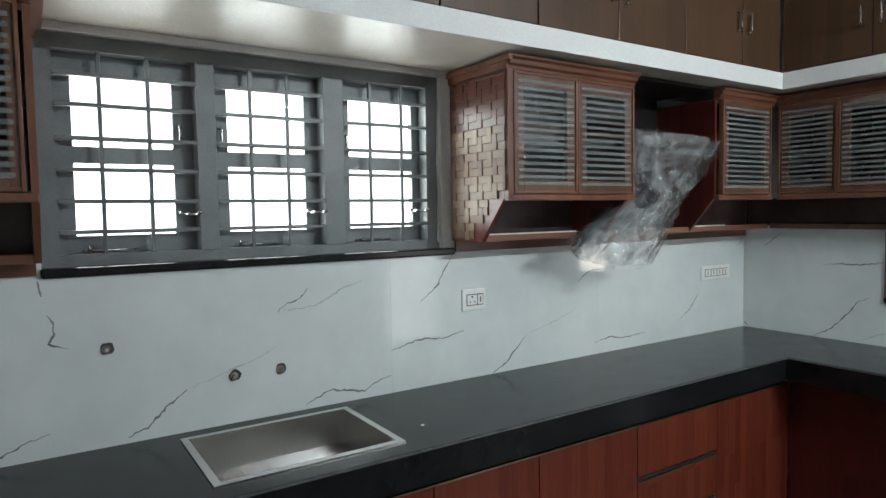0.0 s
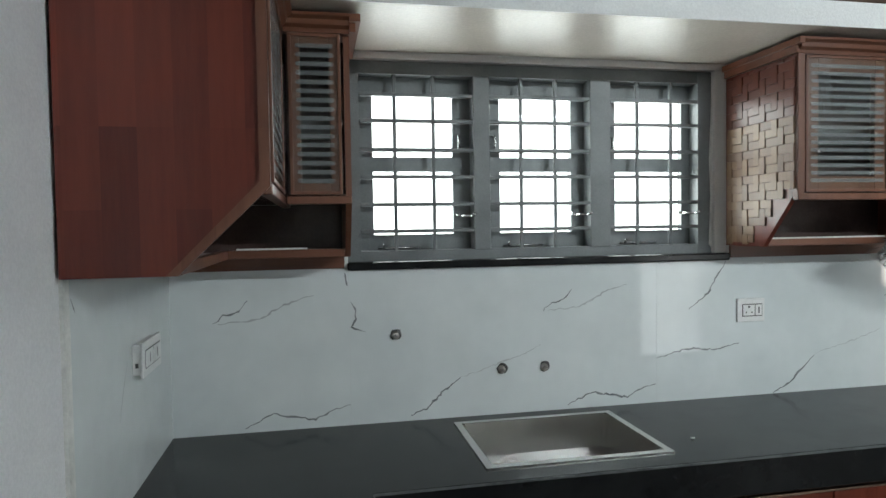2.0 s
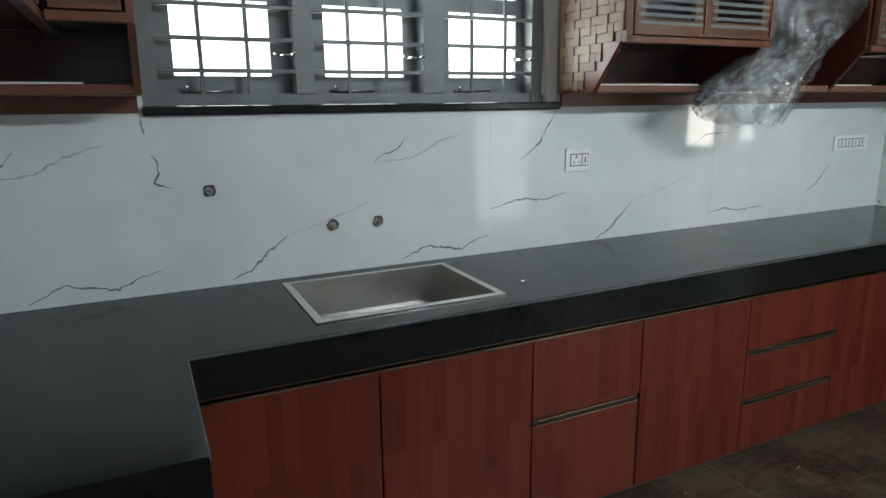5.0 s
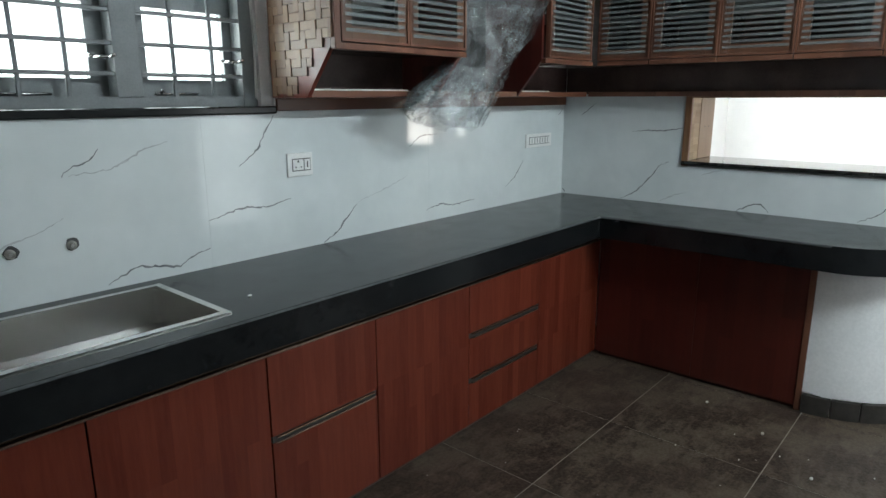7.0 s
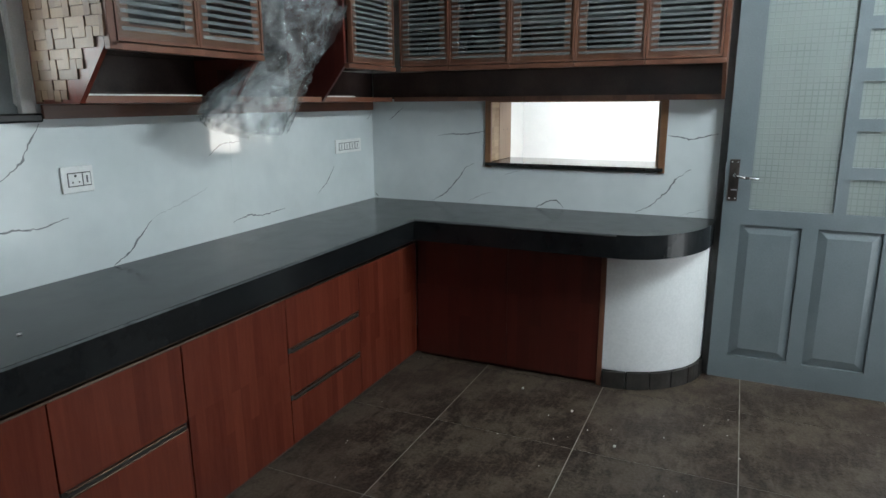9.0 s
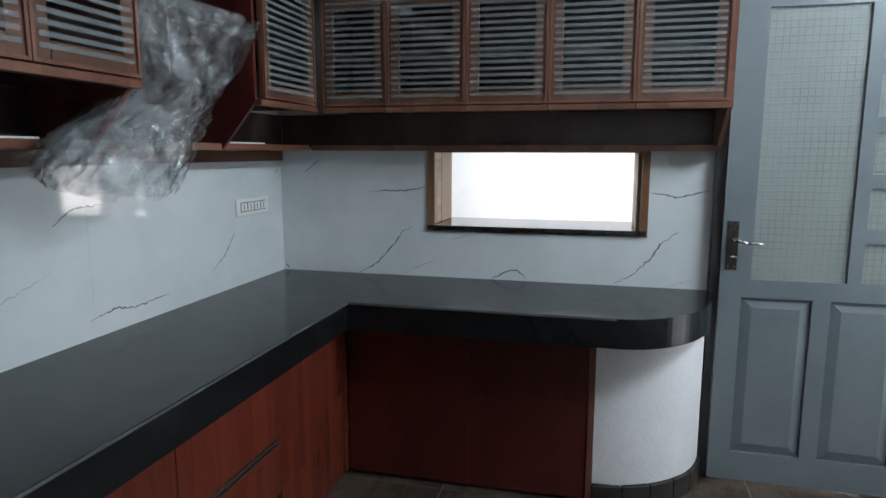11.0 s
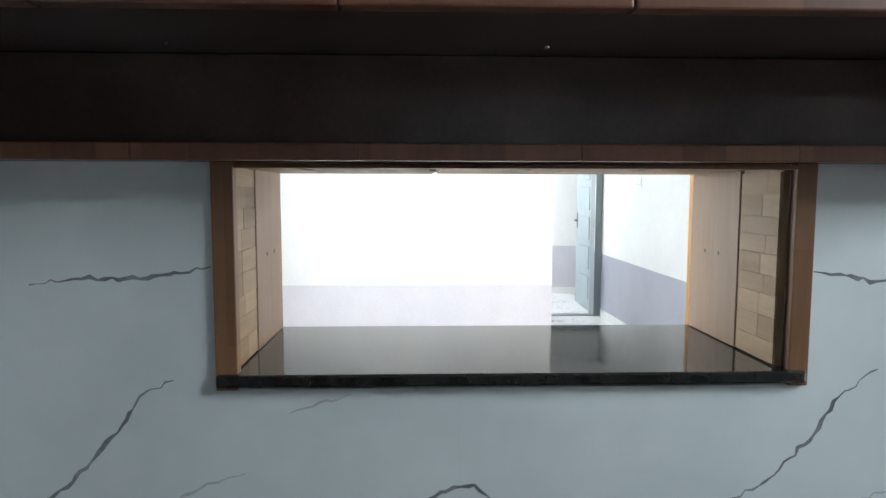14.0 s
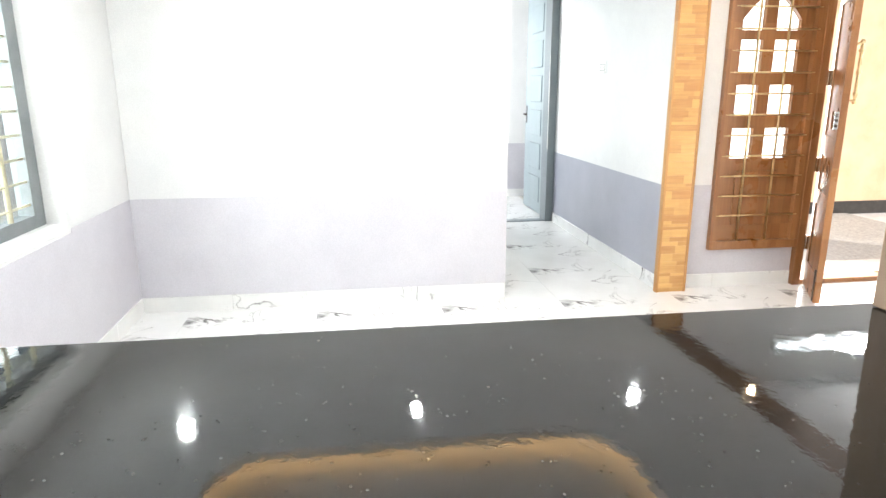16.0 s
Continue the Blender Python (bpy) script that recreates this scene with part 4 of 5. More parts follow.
def wall_unit(P, u0, u1, doors, front, rail, label, group, lo_end=True, hi_end=True, ends=BROWN_WOOD, strip=None, niche=None, deep=None):
    """A wall cabinet: box body, glazed doors, a sloping underside with a rail at the wall side, a crown on top."""
    ob = thing("wall_cabinet", label, "cabinet", group)
    zb, zt = 1.675, 2.168
    side = [(0, 1.497), (rail, 1.497), (front - 0.022, zb), (front - 0.022, zt), (0, zt)]
    short = [(0, zb), (front - 0.022, zb), (front - 0.022, zt), (0, zt)]
    for u, on in ((u0, lo_end), (u1 - 0.018, hi_end)):
        part("side_panel", rprism(P, side if on else short, u, u + 0.018), ends if on else INNER_WOOD, ob)
    part("back_panel", rbox(P, u0 + 0.018, u1 - 0.018, 0.002, 0.008, 1.53, zt), INNER_WOOD, ob)
    part("top_panel", rbox(P, u0 + 0.018, u1 - 0.018, 0.008, front - 0.024, zt - 0.02, zt), INNER_WOOD, ob)
    part("bottom_panel", rbox(P, u0 + 0.018, u1 - 0.018, 0.008, front - 0.024, zb, zb + 0.018), INNER_WOOD, ob)
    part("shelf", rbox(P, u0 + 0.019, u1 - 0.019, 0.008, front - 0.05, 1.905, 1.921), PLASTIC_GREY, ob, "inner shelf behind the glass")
    n0, n1 = (u0 + (0.018 if lo_end else 0), u1 - (0.018 if hi_end else 0)) if niche is None else niche
    part("niche_back", rbox(P, *(deep or (n0, n1)), 0.0085, 0.022, 1.512, zb - 0.001), INNER_WOOD, ob, "glossy dark back of the open niche")
    part("niche_shelf", rbox(P, n0, n1, 0.001, rail - 0.021, 1.499, 1.511), INNER_WOOD, ob)
    part("bottom_rail", rbox(P, n0, n1, rail - 0.02, rail + 0.004, 1.497, 1.524, 0.002), BROWN_WOOD_FLAT if P is run_window else BROWN_WOOD, ob)
    part("light_rail", rbox(P, u0 + 0.001, u1 - 0.001, front - 0.024, front + 0.004, zb - 0.012, zb + 0.012, 0.003), BROWN_WOOD, ob)
    crown = [(front - 0.03, zt), (front + 0.002, zt), (front + 0.006, zt + 0.012), (front + 0.018, zt + 0.02), (front + 0.022, zt + 0.034), (front + 0.036, zt + 0.042), (front + 0.036, zt + 0.05), (front - 0.03, zt + 0.05)]
    part("crown_moulding", rprism(P, crown, u0 - 0.0, u1 + 0.0), BROWN_WOOD_FLAT, ob)
    if strip:
        part("edge_strip", rprism(P, [(rail - 0.004, 1.524), (rail + 0.003, 1.524), (rail + 0.003, 1.5295), (rail - 0.004, 1.5295)], *strip), SEAL, ob, "bright aluminium edge strip")
    for a, b, k in doors:
        glazed_door(P, ob, a + 0.0015, b - 0.0015, front - 0.001, zb + 0.016, zt - 0.003, k)
    return ob


WF, WR = 0.392, 0.22
right_unit = wall_unit(run_window, 1.772, 2.498, [(1.80, 2.145, 1.845), (2.145, 2.494, None)], WF, WR, "brown wooden wall cabinet with banded glass doors by the window", "window wall cabinets", ends=RED_WOOD, strip=(1.80, 2.31))
part("face_stile", rbox(run_window, 1.772, 1.799, WF - 0.022, WF + 0.004, 1.675, 2.168, 0.002), BROWN_WOOD, right_unit)
part("crown_return", boxes((1.752, 1.772, 2.142, YW - 0.002, 2.196, 2.2179), (1.762, 1.772, 2.17, YW - 0.002, 2.17, 2.196)), BROWN_WOOD_FLAT, right_unit)
wall_unit(run_window, 3.128, 3.62, [(3.16, 3.60, None)], WF, WR, "brown wooden corner wall cabinet with a banded glass door", "window wall cabinets", ends=DARK_RED_WOOD, strip=(3.15, 3.45), hi_end=False, niche=(3.146, 3.876), deep=(3.146, 3.976))
left_unit = wall_unit(run_window, 0.046, 0.238, [(0.056, 0.212, None)], WF, WR, "narrow brown wall cabinet with a banded glass door", "window wall cabinets", strip=(-0.12, 0.1), lo_end=False, niche=(-0.148, 0.22), deep=(-0.35, 0.22))
part("crown_return", boxes((0.238, 0.27, 2.142, YW - 0.002, 2.196, 2.2179), (0.238, 0.256, 2.16, YW - 0.002, 2.17, 2.196)), BROWN_WOOD_FLAT, left_unit)

for a, b in ((XL + 0.012, 0.226), (1.784, XR - 0.004)):
    setting("trim", box(a, b, YW - 0.014, YW - 0.0006, 1.446, 1.496, 0.002), BROWN_WOOD_FLAT, "brown wooden batten between the tiles and the wall cabinets", "trim")

# the unit along the side wall shows its wide board end
side_unit = wall_unit(run_left, 1.62, 2.55, [(1.64, 2.14, None)], 0.41, 0.222, "red-brown wall cabinet with a broad jointed end panel", "side wall cabinet", ends=RED_WOOD, hi_end=False, niche=(1.638, 2.346), deep=(1.638, 2.546))
part("end_edge", rprism(run_left, [(0.2, 1.4975), (0.224, 1.4975), (0.41, 1.68), (0.41, 2.168), (0.388, 2.168), (0.388, 1.69)], 1.612, 1.6195), BROWN_WOOD, side_unit, "lighter edge lipping")

DOORS_H = [(0.472, 0.818), (0.818, 1.166), (1.166, 1.514), (1.514, 1.865), (1.865, 2.17)]
for i, (a, b) in enumerate(DOORS_H):
    over = wall_unit(run_hatch, a if i else 0.452, b, [(a, b, None)], 0.34, 0.10, "dark brown wall cabinet with a banded glass door above the hatch", "cabinets above the hatch", lo_end=(i == 0), hi_end=False, niche=(a, 2.345) if i == 4 else None, deep=(a, 2.545) if i == 4 else None)

    if i in (2, 3):
        y = (1.22, 1.81)[i - 2]
        part("screw", rod((3.912, y, 1.675), (3.912, y, 1.6735), 0.004, 10), CHROME, over, "bright screw head")

# relief blocks of the woven end panel beside the window, laid as pinwheels of differing height
PITCH, CELL = 0.0963, 0.0321
PINWHEEL = ((0, 0, 2, 1, 0.003), (2, 0, 1, 2, 0.006), (1, 2, 2, 1, 0.0035), (0, 1, 1, 2, 0.007), (1, 1, 1, 1, 0.005))
block_meshes = {}
rng = random.Random(7)


# stained chooses the darker copy, for blocks above the painted sheen
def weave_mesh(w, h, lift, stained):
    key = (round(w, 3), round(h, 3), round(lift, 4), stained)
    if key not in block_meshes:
        block_meshes[key] = mesh_of("weave_block", box(-lift, 0, 0.0005, w - 0.0005, 0.0005, h - 0.0005, 0.001), WEAVE_NO_SHEEN if stained else WEAVE)
    return block_meshes[key]


for row in range(8):
    for column in range(5):
        for cy, cz, w, h, lift in PINWHEEL:
            y0, z0 = 2.172 + column * PITCH + cy * CELL, 1.478 + row * PITCH + cz * CELL
            y1, z1 = min(y0 + w * CELL, 2.564), min(z0 + h * CELL, 2.163)
            y0, z0 = max(y0, 2.186), max(z0, 1.503)
            if y1 - y0 < 0.008 or z1 - z0 < 0.008 or z0 < 1.682 - (y0 - 2.2) * 1.03:
                continue
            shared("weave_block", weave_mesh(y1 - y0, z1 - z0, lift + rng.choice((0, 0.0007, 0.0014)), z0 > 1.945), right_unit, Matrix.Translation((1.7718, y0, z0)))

# back of the cooker-hood gap, its shade put into near-black boards, and the wrapped duct hanging in it
gap = thing("hood_niche_lining", "near-black lining for the shade in the open cooker-hood gap", "panel")
part("back_board", box(2.50, 3.126, YW - 0.02, YW - 0.002, 1.5, 2.225), GAP_BLACK, gap)
part("top_board", box(2.50, 3.126, 2.2, YW - 0.021, 2.21, 2.226), GAP_BLACK, gap)
part("bottom_rail", box(2.498, 3.128, YW - WR - 0.005, YW - WR + 0.019, 1.497, 1.524, 0.002), BROWN_WOOD_FLAT, gap)


BAG_LEFT = ((0, 2.52, 1.985), (0.25, 2.51, 1.84), (0.45, 2.535, 1.72), (0.65, 2.43, 1.62), (0.85, 2.27, 1.52), (1, 2.20, 1.455))
BAG_RIGHT = ((0, 3.15, 1.965), (0.25, 3.03, 1.77), (0.45, 2.90, 1.66), (0.65, 2.80, 1.55), (0.85, 2.755, 1.44), (1, 2.70, 1.375))


def along(profile, v):
    for p, q in zip(profile, profile[1:]):
        if v <= q[0]:
            k = (v - p[0]) / (q[0] - p[0])
            return Vector((p[1] + (q[1] - p[1]) * k, 0, p[2] + (q[2] - p[2]) * k))
    return Vector((profile[-1][1], 0, profile[-1][2]))


def bag_sheet(seed, depth, grow, v0=0.0, v1=1.0, torn=True):
    """A long crumpled bag: a wide open mouth with a sagging lip, a pinched waist, a flared foot swept to one side."""
    bm = bmesh.new()
    rows, cols = max(6, int(76 * (v1 - v0))), 84
    grid = []
    for i in range(rows + 1):
        v = v0 + (v1 - v0) * i / rows
        lt, rt = along(BAG_LEFT, v), along(BAG_RIGHT, v)
        mid, half = (lt + rt) / 2, (rt - lt) / 2 * grow
        line = []
        for j in range(cols):
            a = j / cols * math.tau
            ca, sa = math.cos(a), math.sin(a)
            p = Vector((ca * 1.6, sa * 1.6 + seed, v * 3.0))
            ridge = 1 - abs(noise.noise(p * 1.3)) * 2.2
            fine = 1 - abs(noise.noise(p * 4.1 + Vector((5, 2, 1)))) * 2.0
            swell = noise.fractal(p, 0.8, 2.0, 3)
            r = 0.93 + 0.05 * ridge + 0.03 * fine + 0.07 * swell
            pt = mid + half * ca * r
            y = 2.27 - 0.05 * (1 - v) + depth * sa * (0.75 + 0.3 * ridge + 0.14 * fine) + 0.035 * swell
            top, foot = max(0.0, 1 - v / 0.22), max(0.0, (v - 0.7) / 0.3)
            z = pt.z - 0.085 * top * max(0.0, -sa) ** 1.5 + 0.02 * top * max(0.0, sa) + 0.014 * top * fine
            z += foot * (-0.055 * sa * sa + 0.02 * swell + 0.012 * fine)
            line.append(bm.verts.new((pt.x + 0.012 * fine * ca, min(y, 2.545), z)))
        grid.append(line)
    for i in range(rows):
        v = v0 + (v1 - v0) * i / rows
        for j in range(cols):
            a = j / cols
            if torn and ((a - 0.645) / 0.055) ** 2 + ((v - 0.49 - (a - 0.645) * 1.2) / 0.075) ** 2 < 1:
                continue
            bm.faces.new((grid[i][j], grid[i][(j + 1) % cols], grid[i + 1][(j + 1) % cols], grid[i + 1][j]))
    bmesh.ops.delete(bm, geom=[v for v in bm.verts if not v.link_faces], context="VERTS")
    return bm


bag = thing("polythene_bag", "crumpled clear polythene bag hanging from the hood opening", "bag")
part("outer_sheet", bag_sheet(0.4, 0.10, 1.0), POLYTHENE, bag, "", True)
part("inner_sheet", bag_sheet(2.9, 0.065, 0.86), POLYTHENE, bag, "", True)
part("mouth_rim", bag_sheet(0.4, 0.103, 1.01, 0.0, 0.09, False), POLYTHENE_FOLDS, bag, "folded double-thick lip", True)
part("foot_folds", bag_sheet(1.7, 0.085, 0.95, 0.62, 1.0, False), POLYTHENE_FOLDS, bag, "bunched folds of plastic", True)

# ---------------------------------------------------------------- serving hatch
hatch = thing("serving_hatch", "wood-lined serving hatch with a brown wooden trim", "hatch", kind="structure")
part("trim_left", box(XR - 0.012, XR + 0.012, 1.736, 1.774, HZ0 + 0.004, 1.5, 0.002), TRIM_WOOD, hatch)
part("trim_right", box(XR - 0.012, XR + 0.012, 0.726, HY0, HZ0 + 0.004, 1.5, 0.002), TRIM_WOOD, hatch)
part("trim_head", box(XR - 0.011, XR + 0.012, HY0, 1.735, HZ1 - 0.018, 1.4965, 0.001), TRIM_WOOD, hatch)
for y0, y1, tag_y in ((HY0, HY0 + 0.012, HY0 + 0.012), (HY1 - 0.012, HY1, HY1 - 0.012)):
    part("jamb_lining", box(XR + 0.012, 4.15, y0, y1, HZ0 + 0.034, HZ1 - 0.014), RAW_PLANK, hatch)
    s = 1 if y0 < 1 else -1
    part("jamb_plank", box(4.153, HX0 + 0.016, y0 + (0.003 if s > 0 else -0.006), y1 + (0.006 if s > 0 else -0.003), HZ0 + 0.034, HZ1 - 0.014, 0.002), RAW_PLANK, hatch, "smooth raw plywood plank")
    for x in (4.235, 4.30):
        yy = tag_y + s * 0.006
        part("screw", rod((x, yy, 1.32), (x, yy + s * 0.0008, 1.32), 0.004, 10), PLASTIC_GREY, hatch, "dark countersunk screw")
    # jointed blocks facing the near half of each jamb
    z, k = HZ0 + 0.036, 0
    rng = random.Random(11 if s > 0 else 23)
    while z < HZ1 - 0.03:
        h = min(rng.uniform(0.034, 0.046), HZ1 - 0.015 - z)
        cut = rng.choice((4.055, 4.07, 4.085, 4.15))
        for a, b in ((XR + 0.013, cut), (cut, 4.15)):
            if b - a > 0.01:
                part("block", box(a + 0.0004, b - 0.0004, tag_y, tag_y + s * (0.004 + rng.uniform(0, 0.0006)), z + 0.0003, z + h - 0.0003), RAW_WOOD, hatch)
        z += h
part("head_lining", box(XR + 0.013, HX0 + 0.016, HY0, HY1, HZ1 - 0.012, HZ1), RAW_PLANK, hatch)
rng = random.Random(5)
y = HY0 + 0.013
while y < HY1 - 0.03:
    w = min(rng.uniform(0.14, 0.26), HY1 - 0.013 - y)
    for a, b in ((4.014, 4.1), (4.1, 4.19), (4.19, 4.27), (4.27, 4.374)):
        part("block", box(a + 0.0003, b - 0.0003, y + rng.uniform(0, 0.02), y + w - 0.0005, HZ1 - 0.0155 - rng.uniform(0, 0.0005), HZ1 - 0.0122), RAW_WOOD, hatch)
    y += w
tagged(part("hatch_slab", box(XR - 0.022, HX0 + 0.031, 0.734, 1.772, HZ0 + 0.011, HZ0 + 0.033, 0.004), SLAB), "polished speckled black granite slab in the serving hatch", "slab", kind="structure")

# ---------------------------------------------------------------- panelled glass door
LX0, LX1 = 3.912, 3.948
door = thing("door_1", "grey painted panelled door with checked privacy glass, closed", "door", kind="structure")
frame_ob = thing("door_frame_1", "grey painted wooden door frame", "door frame", kind="structure")
part("jamb", box(3.99, 4.1, DY1 - 0.03, DY1 + 0.004, 0, 2.17, 0.002), GREY_PAINT, frame_ob)
part("jamb", box(3.95, 4.1, DY0 - 0.06, DY0 - 0.002, 0, 2.17, 0.002), GREY_PAINT, frame_ob)
part("head", box(3.95, 4.1, DY0 - 0.002, DY1 - 0.03, 2.125, 2.17, 0.002), GREY_PAINT, frame_ob)
# rebate of the grey frame, with its shade put into a dark colour
part("rebate", box(3.9495, 3.99, 0.395, DY1 + 0.002, 0, 2.17), PLASTIC_GREY, frame_ob, "rebate coloured dark for its shade")
D0, D1 = -0.418, 0.417
GZ0, GZ1, GY0, GY1 = 0.945, 2.08, -0.082, 0.293
SP0, SP1 = -0.305, -0.135
rows_s = [(0.945 + 0.2295 * i, 0.945 + 0.2295 * i + 0.172) for i in range(5)]
leaf = [(LX0, LX1, 0.325, D1, 0.012, 2.122), (LX0, LX1, D0, SP0, 0.012, 2.122), (LX0, LX1, GY1, 0.325, GZ0, 2.122), (LX0, LX1, SP0, 0.325, 0.865, GZ0), (LX0, LX1, SP0, GY1, GZ1, 2.122),
        (LX0, LX1, SP1, GY0, GZ0, GZ1), (LX0, LX1, SP0, 0.325, 0.012, 0.145), (LX0, LX1, -0.028, 0.042, 0.145, 0.865)]
leaf += [(LX0, LX1, SP0, SP1, a[1], b[0]) for a, b in zip(rows_s, rows_s[1:])] + [(LX0, LX1, SP0, SP1, rows_s[-1][1], GZ1)]
part("leaf", boxes(*leaf), GREY_PAINT, door)
part("pane", box(3.927, 3.933, GY0 - 0.004, GY1 + 0.004, GZ0 - 0.004, GZ1 + 0.004), CHECKED_GLASS, door, "large pane of checked privacy glass")
for a, b in rows_s:
    part("pane", box(3.927, 3.933, SP0 - 0.004, SP1 + 0.004, a - 0.004, b + 0.004), CHECKED_GLASS, door)
for y0, y1 in ((0.042, 0.325), (SP0, -0.028)):
    bm = bmesh.new()
    a, c = 0.145, 0.865
    outer = [bm.verts.new((LX0 + 0.018, y, z)) for y, z in ((y0, a), (y1, a), (y1, c), (y0, c))]
    inner = [bm.verts.new((LX0 + 0.003, y, z)) for y, z in ((y0 + 0.045, a + 0.045), (y1 - 0.045, a + 0.045), (y1 - 0.045, c - 0.045), (y0 + 0.045, c - 0.045))]
    for i in range(4):
        bm.faces.new((outer[i], outer[(i + 1) % 4], inner[(i + 1) % 4], inner[i]))
    bm.faces.new(inner)
    back = [bm.verts.new((LX1 - 0.004, v.co.y, v.co.z)) for v in outer]
    bm.faces.new(back[::-1])
    for i in range(4):
        bm.faces.new((outer[i], back[i], back[(i + 1) % 4], outer[(i + 1) % 4]))
    bmesh.ops.recalc_face_normals(bm, faces=bm.faces)
    part("raised_panel", bm, GREY_PAINT, door)
plate = part("lock_plate", box(LX0 - 0.006, LX0, 0.353, 0.400, 0.985, 1.20, 0.002), DARK_METAL, door, "dark bronze lock plate")
bm = bmesh.new()
add_rod(bm, (LX0 - 0.006, 0.375, 1.122), (LX0 - 0.045, 0.375, 1.122), 0.009, 12)
add_rod(bm, (LX0 - 0.043, 0.380, 1.122), (LX0 - 0.048, 0.325, 1.110), 0.008, 12)
add_rod(bm, (LX0 - 0.048, 0.326, 1.110), (LX0 - 0.046, 0.262, 1.109), 0.007, 12)
part("lever", bm, CHROME, plate, "chrome lever handle", True)
bm = bmesh.new()
add_rod(bm, (LX0 - 0.006, 0.375, 1.045), (LX0 - 0.022, 0.375, 1.045), 0.007, 12)
add_box(bm, LX0 - 0.03, LX0 - 0.022, 0.357, 0.388, 1.041, 1.05, 0.001)
part("thumb_turn", bm, CHROME, plate, "chrome thumb turn", True)
for y in (0.363, 0.390):
    for z in (1.0, 1.187):
        part("screw", rod((LX0 - 0.006, y, z), (LX0 - 0.0075, y, z), 0.004, 8), CHROME, plate)
part("latch_face", box(LX0 + 0.012, LX0 + 0.03, D1 - 0.001, D1 + 0.0015, 1.0, 1.18), CHROME, door, "steel latch plate on the door edge")

# ---------------------------------------------------------------- hall beyond the hatch
setting("hall_floor_base", box(HX0 - 0.02, 12.2, -4.2, 3.4, -0.12, -0.008), DUST, "cement bed below the hall floor tiles", "floor")
HWX0, HWX1, HWZ0, HWZ1 = 5.25, 6.96, 0.725, 2.15
setting("wall_hall_window", boxes((HX0 - 0.008, HWX0, HYL, HYL + 0.2, 0, HCEIL + 0.3), (HWX1, HX1 + 0.15, HYL, HYL + 0.2, 0, HCEIL + 0.3),
                                  (HWX0, HWX1, HYL, HYL + 0.2, 0, HWZ0), (HWX0, HWX1, HYL, HYL + 0.2, HWZ1, HCEIL + 0.3)), WHITE_PAINT, "white hall wall with a barred window", "wall")
setting("wall_hall_far", box(HX1, HX1 + 0.15, 0.392, HYL - 0.002, 0, HCEIL + 0.3), WHITE_PAINT, "bright white hall wall above a lavender dado", "wall")
setting("wall_corridor", box(7.808, 10.36, HYR - 0.14, HYR, 0, HCEIL + 0.3), WHITE_PAINT, "white corridor wall above a blue-grey dado", "wall")
CWX0, CWX1, CWZ0, CWZ1 = 8.75, 9.75, 0.95, 2.0
setting("wall_corridor_left", boxes((HX1 + 0.152, CWX0, 0.54, 0.68, 0, HCEIL + 0.3), (CWX1, 10.36, 0.54, 0.68, 0, HCEIL + 0.3), (CWX0, CWX1, 0.54, 0.68, 0, CWZ0), (CWX0, CWX1, 0.54, 0.68, CWZ1, HCEIL + 0.3)), WHITE_PAINT, "white corridor wall with a small window", "wall")
setting("wall_corridor_end", boxes((10.36, 10.5, 0.28, 0.8, 0, HCEIL + 0.3), (10.36, 10.5, HYR - 0.3, 0.28, 2.42, HCEIL + 0.3), (10.36, 10.5, -1.6, HYR - 0.005, 0, HCEIL + 0.3)), WHITE_PAINT, "white wall round the corridor door", "wall")
setting("wall_far_room", boxes((12.0, 12.15, -1.6, 2.4, 0, HCEIL + 0.3), (10.5, 12.0, -1.6, -1.45, 0, HCEIL + 0.3), (10.5, 12.0, 2.25, 2.4, 0, HCEIL + 0.3)), WHITE_PAINT, "white walls of the room past the corridor", "wall")
setting("wall_entrance", boxes((7.84, 7.93, -1.725, HYR - 0.142, 0, 0.281), (7.84, 7.93, -1.058, HYR - 0.142, 0.281, HCEIL + 0.3), (7.84, 7.93, -1.725, -1.058, 2.3, HCEIL + 0.3),
                               (7.84, 7.93, -4.2, -1.725, 2.15, HCEIL + 0.3), (7.84, 7.93, -4.2, -2.95, 0, 2.15)), WHITE_PAINT, "white entrance wall with a teak window and door", "wall")
setting("wall_hall_near", boxes((HX0 - 0.008, HX0 + 0.0, -4.2, DY0 - 0.1, 0, HCEIL + 0.3), (HX0, 7.84, -4.3, -4.2, 0, HCEIL + 0.3)), WHITE_PAINT, "white hall wall", "wall")

# ceiling with a sunk tray lit by a hidden warm strip
TX0, TX1, TY0, TY1 = 4.95, 6.20, 0.275, 1.99


def rounded(x0, x1, y0, y1, r, n=6):
    pts = []
    for cx, cy, a0 in ((x1 - r, y1 - r, 0), (x0 + r, y1 - r, 90), (x0 + r, y0 + r, 180), (x1 - r, y0 + r, 270)):
        pts += [(cx + r * math.cos(radians(a0 + 90 * i / n)), cy + r * math.sin(radians(a0 + 90 * i / n))) for i in range(n + 1)]
    return pts


def ring_prism(outer, inner, z0, z1):
    bm = bmesh.new()
    loops = [[bm.verts.new((*p, z)) for p in pts] for pts, z in ((outer, z0), (inner, z0), (inner, z1), (outer, z1))]
    n = len(outer)
    for a, b in zip(loops, loops[1:] + loops[:1]):
        for i in range(n):
            bm.faces.new((a[i], a[(i + 1) % n], b[(i + 1) % n], b[i]))
    bmesh.ops.recalc_face_normals(bm, faces=bm.faces)
    return bm


